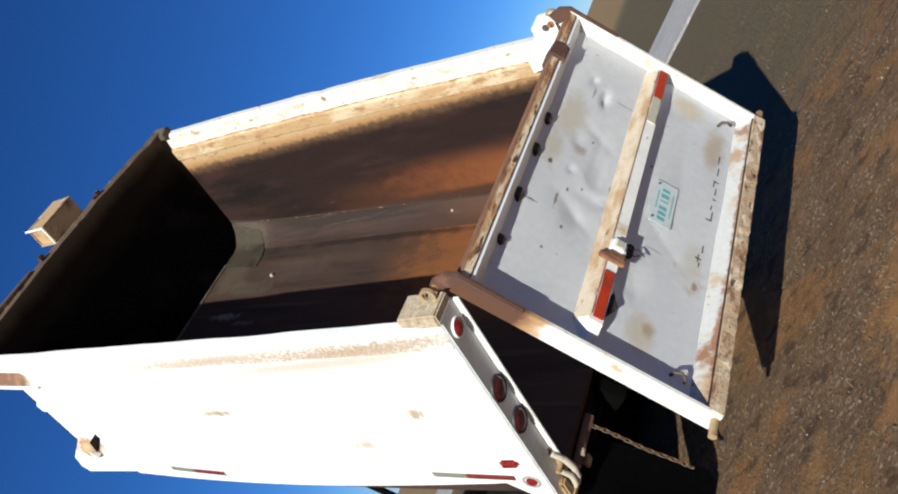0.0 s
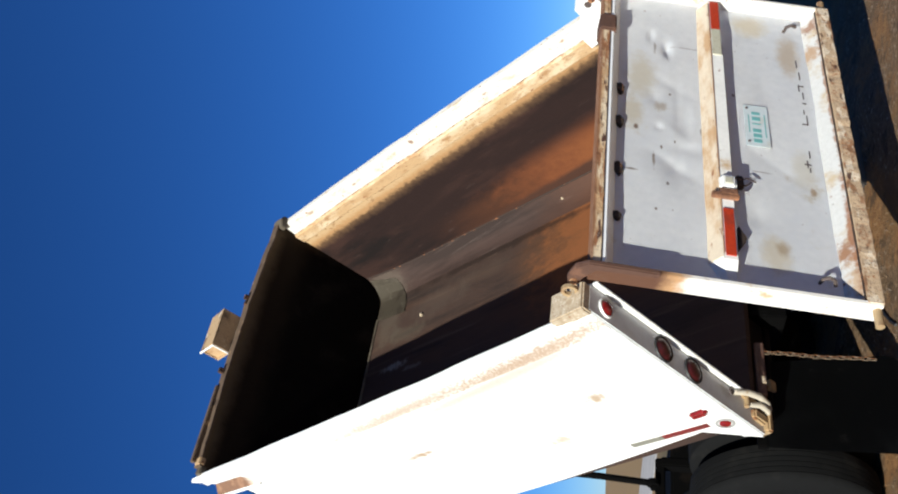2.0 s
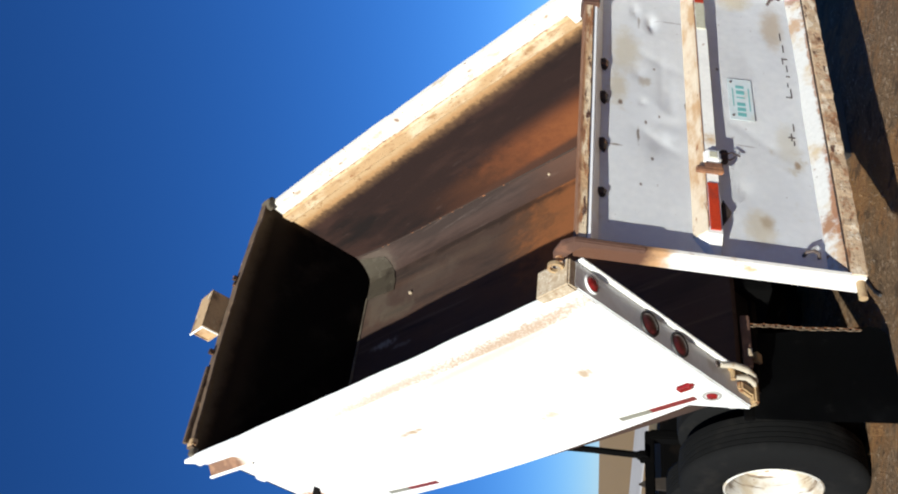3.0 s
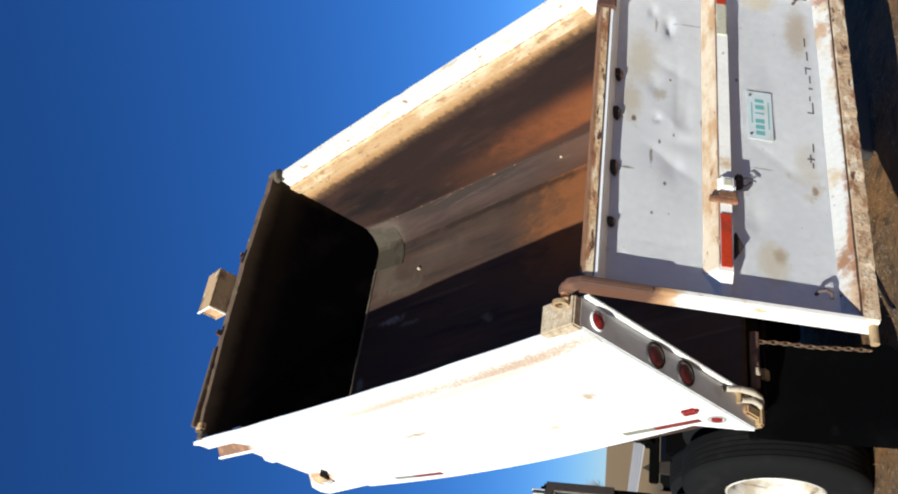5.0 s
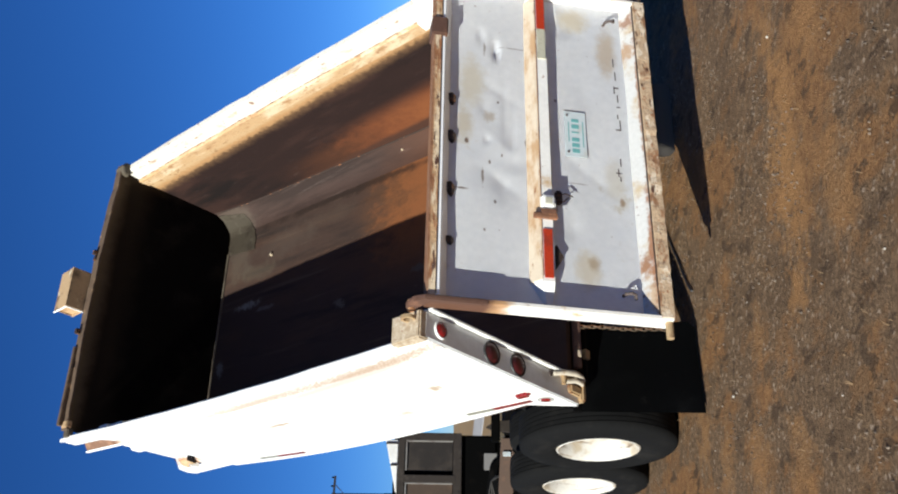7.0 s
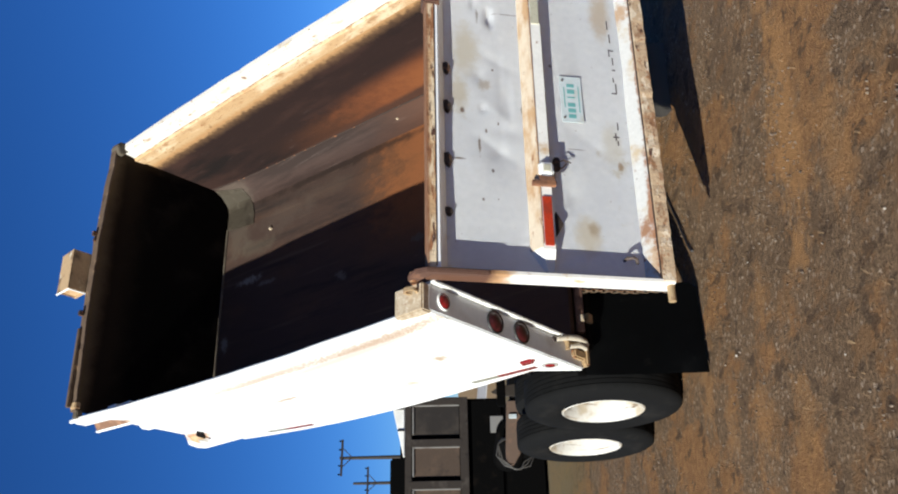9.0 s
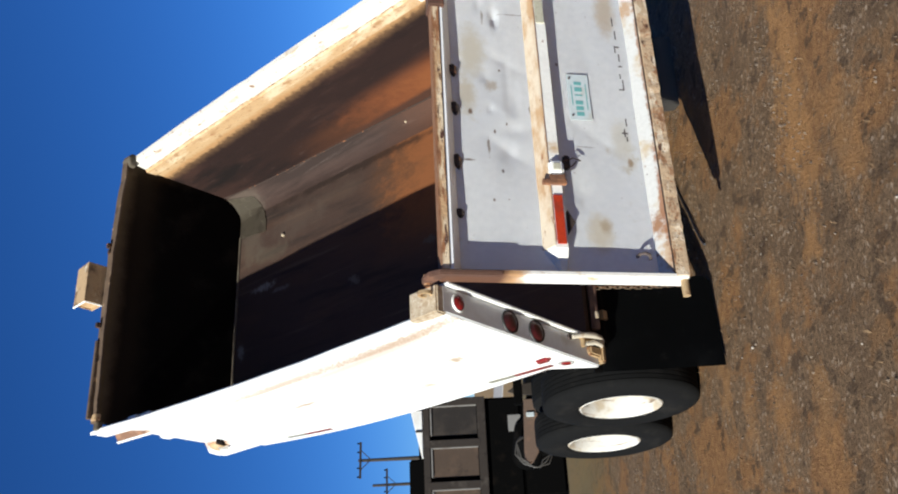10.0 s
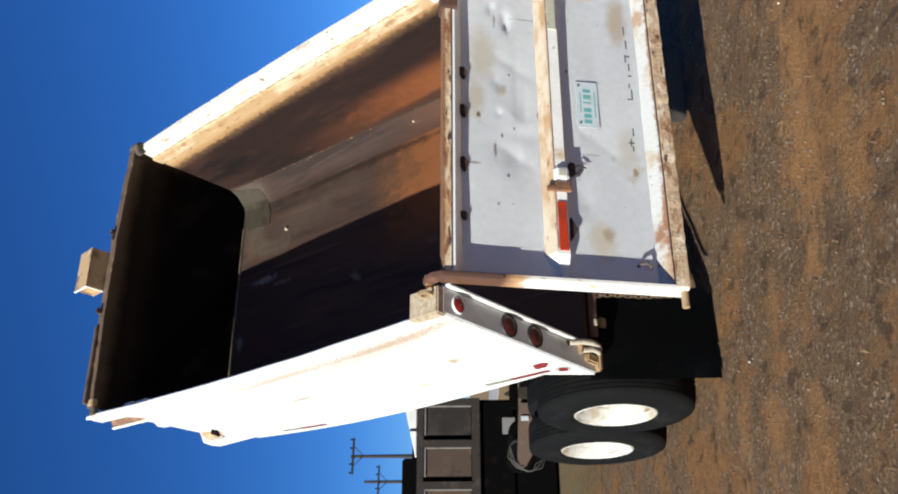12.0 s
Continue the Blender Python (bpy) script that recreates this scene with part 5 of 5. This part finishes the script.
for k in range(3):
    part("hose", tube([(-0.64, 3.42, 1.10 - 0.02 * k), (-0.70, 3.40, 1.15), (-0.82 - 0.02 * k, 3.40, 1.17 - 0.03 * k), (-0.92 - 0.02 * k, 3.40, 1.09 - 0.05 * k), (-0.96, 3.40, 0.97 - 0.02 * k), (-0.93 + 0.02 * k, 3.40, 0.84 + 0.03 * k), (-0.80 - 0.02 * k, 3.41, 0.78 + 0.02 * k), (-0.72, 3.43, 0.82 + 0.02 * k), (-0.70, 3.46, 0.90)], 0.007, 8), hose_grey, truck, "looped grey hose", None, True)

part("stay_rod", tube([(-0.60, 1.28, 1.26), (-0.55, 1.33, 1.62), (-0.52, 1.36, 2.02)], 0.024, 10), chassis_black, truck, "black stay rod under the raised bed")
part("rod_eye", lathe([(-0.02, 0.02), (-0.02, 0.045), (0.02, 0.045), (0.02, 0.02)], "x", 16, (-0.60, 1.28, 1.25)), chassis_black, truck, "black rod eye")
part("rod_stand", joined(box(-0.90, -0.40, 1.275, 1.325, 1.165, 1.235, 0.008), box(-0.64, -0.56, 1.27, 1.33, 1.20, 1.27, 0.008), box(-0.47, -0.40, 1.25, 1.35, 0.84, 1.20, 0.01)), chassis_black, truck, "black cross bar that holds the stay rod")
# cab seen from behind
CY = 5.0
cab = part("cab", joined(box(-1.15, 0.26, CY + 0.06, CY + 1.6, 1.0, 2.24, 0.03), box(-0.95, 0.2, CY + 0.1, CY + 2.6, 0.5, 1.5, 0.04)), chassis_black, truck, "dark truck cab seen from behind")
part("cab_frame", joined(box(-1.15, 0.26, CY, CY + 0.06, 2.10, 2.18, 0.006), box(-1.15, 0.26, CY, CY + 0.06, 1.43, 1.53, 0.006), *[box(x - 0.045, x + 0.045, CY - 0.004, CY + 0.056, 1.5, 2.14, 0.006) for x in (0.215, -0.29, -0.78, -1.1)]), frame_grey, truck, "grey-brown frame of the cab's rear windows")
for x0, x1, mat, word in ((-0.245, 0.17, pane_dark, "dark dusty"), (-0.735, -0.335, pane_brown, "brown dusty"), (-1.055, -0.825, pane_brown, "brown dusty")):
    pane = part("rear_pane", box(x0 + 0.055, x1, CY + 0.035, CY + 0.055, 1.535, 2.095, 0.004), mat, truck, word + " rear pane of the cab")
    part("pane_bead", joined(box(x1 - 0.012, x1, CY + 0.012, CY + 0.036, 1.535, 2.095, 0.002), box(x0 + 0.055, x1 - 0.014, CY + 0.012, CY + 0.036, 2.075, 2.093, 0.002)), plate_grey, pane, "light grey edge bead")
    # solid black strip in place of the shadow in the pane's recess
    part("pane_shade", box(x0 + 0.002, x0 + 0.050, CY + 0.030, CY + 0.050, 1.535, 2.095, 0.0), chassis_black, pane, "black strip drawn for the shade beside the pane")
part("cab_roof", prism([(0.17, 2.185), (0.17, 2.335), (-0.45, 2.20), (-0.45, 2.185)], "y", CY, CY + 1.0, 0.01), white_paint, truck, "sunlit white cab roof")
for x, top in ((0.125, 2.327), (-0.135, 2.268)):
    part("roof_rib", box(x - 0.010, x + 0.010, CY - 0.012, CY + 0.9, 2.19, top, 0.003), frame_grey, truck, "thin dark rib on the cab roof")
part("roof_visor", box(-1.2, -0.44, CY + 0.1, CY + 0.3, 2.20, 2.36, 0.02), chassis_black, truck, "black roof fairing")

# ---- far things ----
def make_utility_pole(x, y, height, arm_drop, turn):
    pole = new("utility_pole")
    pole.matrix_basis = pose(x, y, 0, 0, 0, turn)
    tagged(pole, "wooden utility pole with a cross-arm beyond the road", "utility pole", "utility poles")
    part("post", tube([(0, 0, -0.3), (0, 0, height / 2), (0, 0, height)], [0.17, 0.14, 0.10], 10), pole_wood, pole)
    part("crossarm", box(-1.25, 1.25, -0.14, -0.04, height - arm_drop - 0.07, height - arm_drop + 0.07, 0.01), pole_wood, pole)
    for s in (-1, 1):
        part("brace", tube([(0, -0.1, height - arm_drop - 0.7), (s * 0.65, -0.1, height - arm_drop - 0.05)], 0.03, 6), pole_wood, pole)
        for d in (0.55, 1.15):
            part("insulator", lathe([(0.0, 0.0), (0.0, 0.05), (0.10, 0.06), (0.16, 0.03), (0.16, 0.0)], "z", 10, (s * d, -0.09, height - arm_drop + 0.07)), chassis_black, pole)
    return pole


make_utility_pole(-2.9 + 0.2185 * 64, -6.0 + 0.9683 * 64, 9.4, 0.15, 8)
make_utility_pole(-2.9 + 0.1938 * 74, -6.0 + 0.975 * 74, 9.6, 1.1, 8)


def make_bare_tree(x, y, height, seed):
    rnd = random.Random(seed)
    tree = new("bare_tree")
    tree.matrix_basis = pose(x, y, 0)
    tagged(tree, "small bare leafless tree on the horizon", "tree", "far trees")
    part("trunk", tube([(0, 0, -0.2), (0.1, 0, height * 0.25), (0, 0.1, height * 0.5)], [0.22, 0.16, 0.08], 7), bark, tree)
    limbs = []
    for k in range(90):
        a, t = rnd.uniform(0, 6.28), rnd.uniform(0.2, 0.5)
        r, h = rnd.uniform(0.15, 0.42) * height, rnd.uniform(0.45, 1.0) * height
        limbs.append(tube([(0, 0, height * t), (0.5 * r * math.cos(a), 0.5 * r * math.sin(a), (height * t + h) / 2), (r * math.cos(a), r * math.sin(a), h)], [0.045, 0.026, 0.010], 5))
    part("crown", joined(*limbs), bark, tree)


for i, (d, k, h) in enumerate(((0.3077, 170, 5.0), (0.30, 185, 3.6), (0.36, 240, 4.0), (0.70, 220, 4.5))):
    make_bare_tree(-3 + d * k, -5.5 + math.sqrt(1 - d * d) * k, h, i)

# ---- small things on the ground ----
for k, (x, y, r) in enumerate(((0.13, -2.34, 0.0085), (-1.30, -1.057, 0.008), (-0.933, -1.493, 0.004), (-1.765, -2.447, 0.0045), (-1.412, -3.02, 0.005), (-1.262, -1.663, 0.004), (-1.472, -0.587, 0.004))):
    stone = part("pale_stone", lathe([(-0.8 * r, 0.0), (-0.8 * r, 0.7 * r), (0.0, r), (0.6 * r, 0.62 * r), (0.8 * r, 0.0)], "z", 7), pale_stone, None, "small pale stone lying on the dirt", pose(x, y, 0.008, 0, 0, 50 * k))
    tagged(stone, category="stone", group="pale stones")


# added black tube that imitates a thin curved shadow on the ground
cord = part("cord", tube([(0.40, 0.09, 0.012), (0.26, -0.03, 0.012), (0.10, -0.13, 0.012), (-0.05, -0.24, 0.012), (-0.20, -0.33, 0.012), (-0.33, -0.42, 0.012), (-0.40, -0.49, 0.012)], 0.009, 8), lamp_black, None, "thin black tube laid on the dirt as a shadow line", None, True)
tagged(cord, category="cord")


def scatter_gravel():
    rnd = random.Random(4)
    verts, faces = [], []
    for _ in range(26000):
        x, y = rnd.uniform(-3.0, 4.5), rnd.uniform(-4.2, 4.0)
        if noise.noise((x * 1.1, y * 1.4, 8)) + rnd.uniform(-0.3, 0.3) < -0.05:
            continue
        r = 0.002 + 0.006 * rnd.random() ** 4
        b = len(verts)
        a = rnd.uniform(0, 6.28)
        for k in range(5):
            verts.append((x + r * rnd.uniform(0.7, 1.3) * math.cos(a + 1.2566 * k), y + r * rnd.uniform(0.7, 1.3) * math.sin(a + 1.2566 * k), -0.006 + 0.3 * r))
        verts.append((x + 0.3 * r, y, 0.004 + 0.8 * r))
        faces += [(b + k, b + (k + 1) % 5, b + 5) for k in range(5)]
    data = bpy.data.meshes.new("gravel")
    data.from_pydata(verts, [], faces)
    data.materials.append(stone_grey)
    return tagged(new("gravel", data), "loose grey gravel scattered over the dirt", "gravel", kind="stuff")


def scatter_straw():
    rnd = random.Random(9)
    verts, faces = [], []
    for _ in range(16000):
        x, y = rnd.uniform(-3.2, 7.0), rnd.uniform(-4.6, 7.0)
        if noise.noise((x * 0.8, y * 0.55, 2)) + 0.35 * noise.noise((x * 4, y * 4, 5)) < 0.02:
            continue
        a, tilt, ln, w = rnd.uniform(0, 6.28), rnd.uniform(0.05, 0.7), rnd.uniform(0.012, 0.045), rnd.uniform(0.0010, 0.0022)
        dx, dy, dz = ln * math.cos(a) * math.cos(tilt), ln * math.sin(a) * math.cos(tilt), ln * math.sin(tilt)
        px, py = -w * math.sin(a), w * math.cos(a)
        b = len(verts)
        verts += [(x - px, y - py, 0.0), (x + px, y + py, 0.0), (x + dx * 0.6 + px * 0.7, y + dy * 0.6 + py * 0.7, 0.006 + dz * 0.8), (x + dx * 0.6 - px * 0.7, y + dy * 0.6 - py * 0.7, 0.006 + dz * 0.8), (x + dx, y + dy, 0.004 + dz)]
        faces += [(b, b + 1, b + 2, b + 3), (b + 3, b + 2, b + 4)]
    data = bpy.data.meshes.new("dead_grass")
    data.from_pydata(verts, [], faces)
    data.materials.append(straw)
    return tagged(new("dead_grass", data), "short dead grass straws on the dirt", "grass", kind="stuff")


scatter_gravel()
scatter_straw()
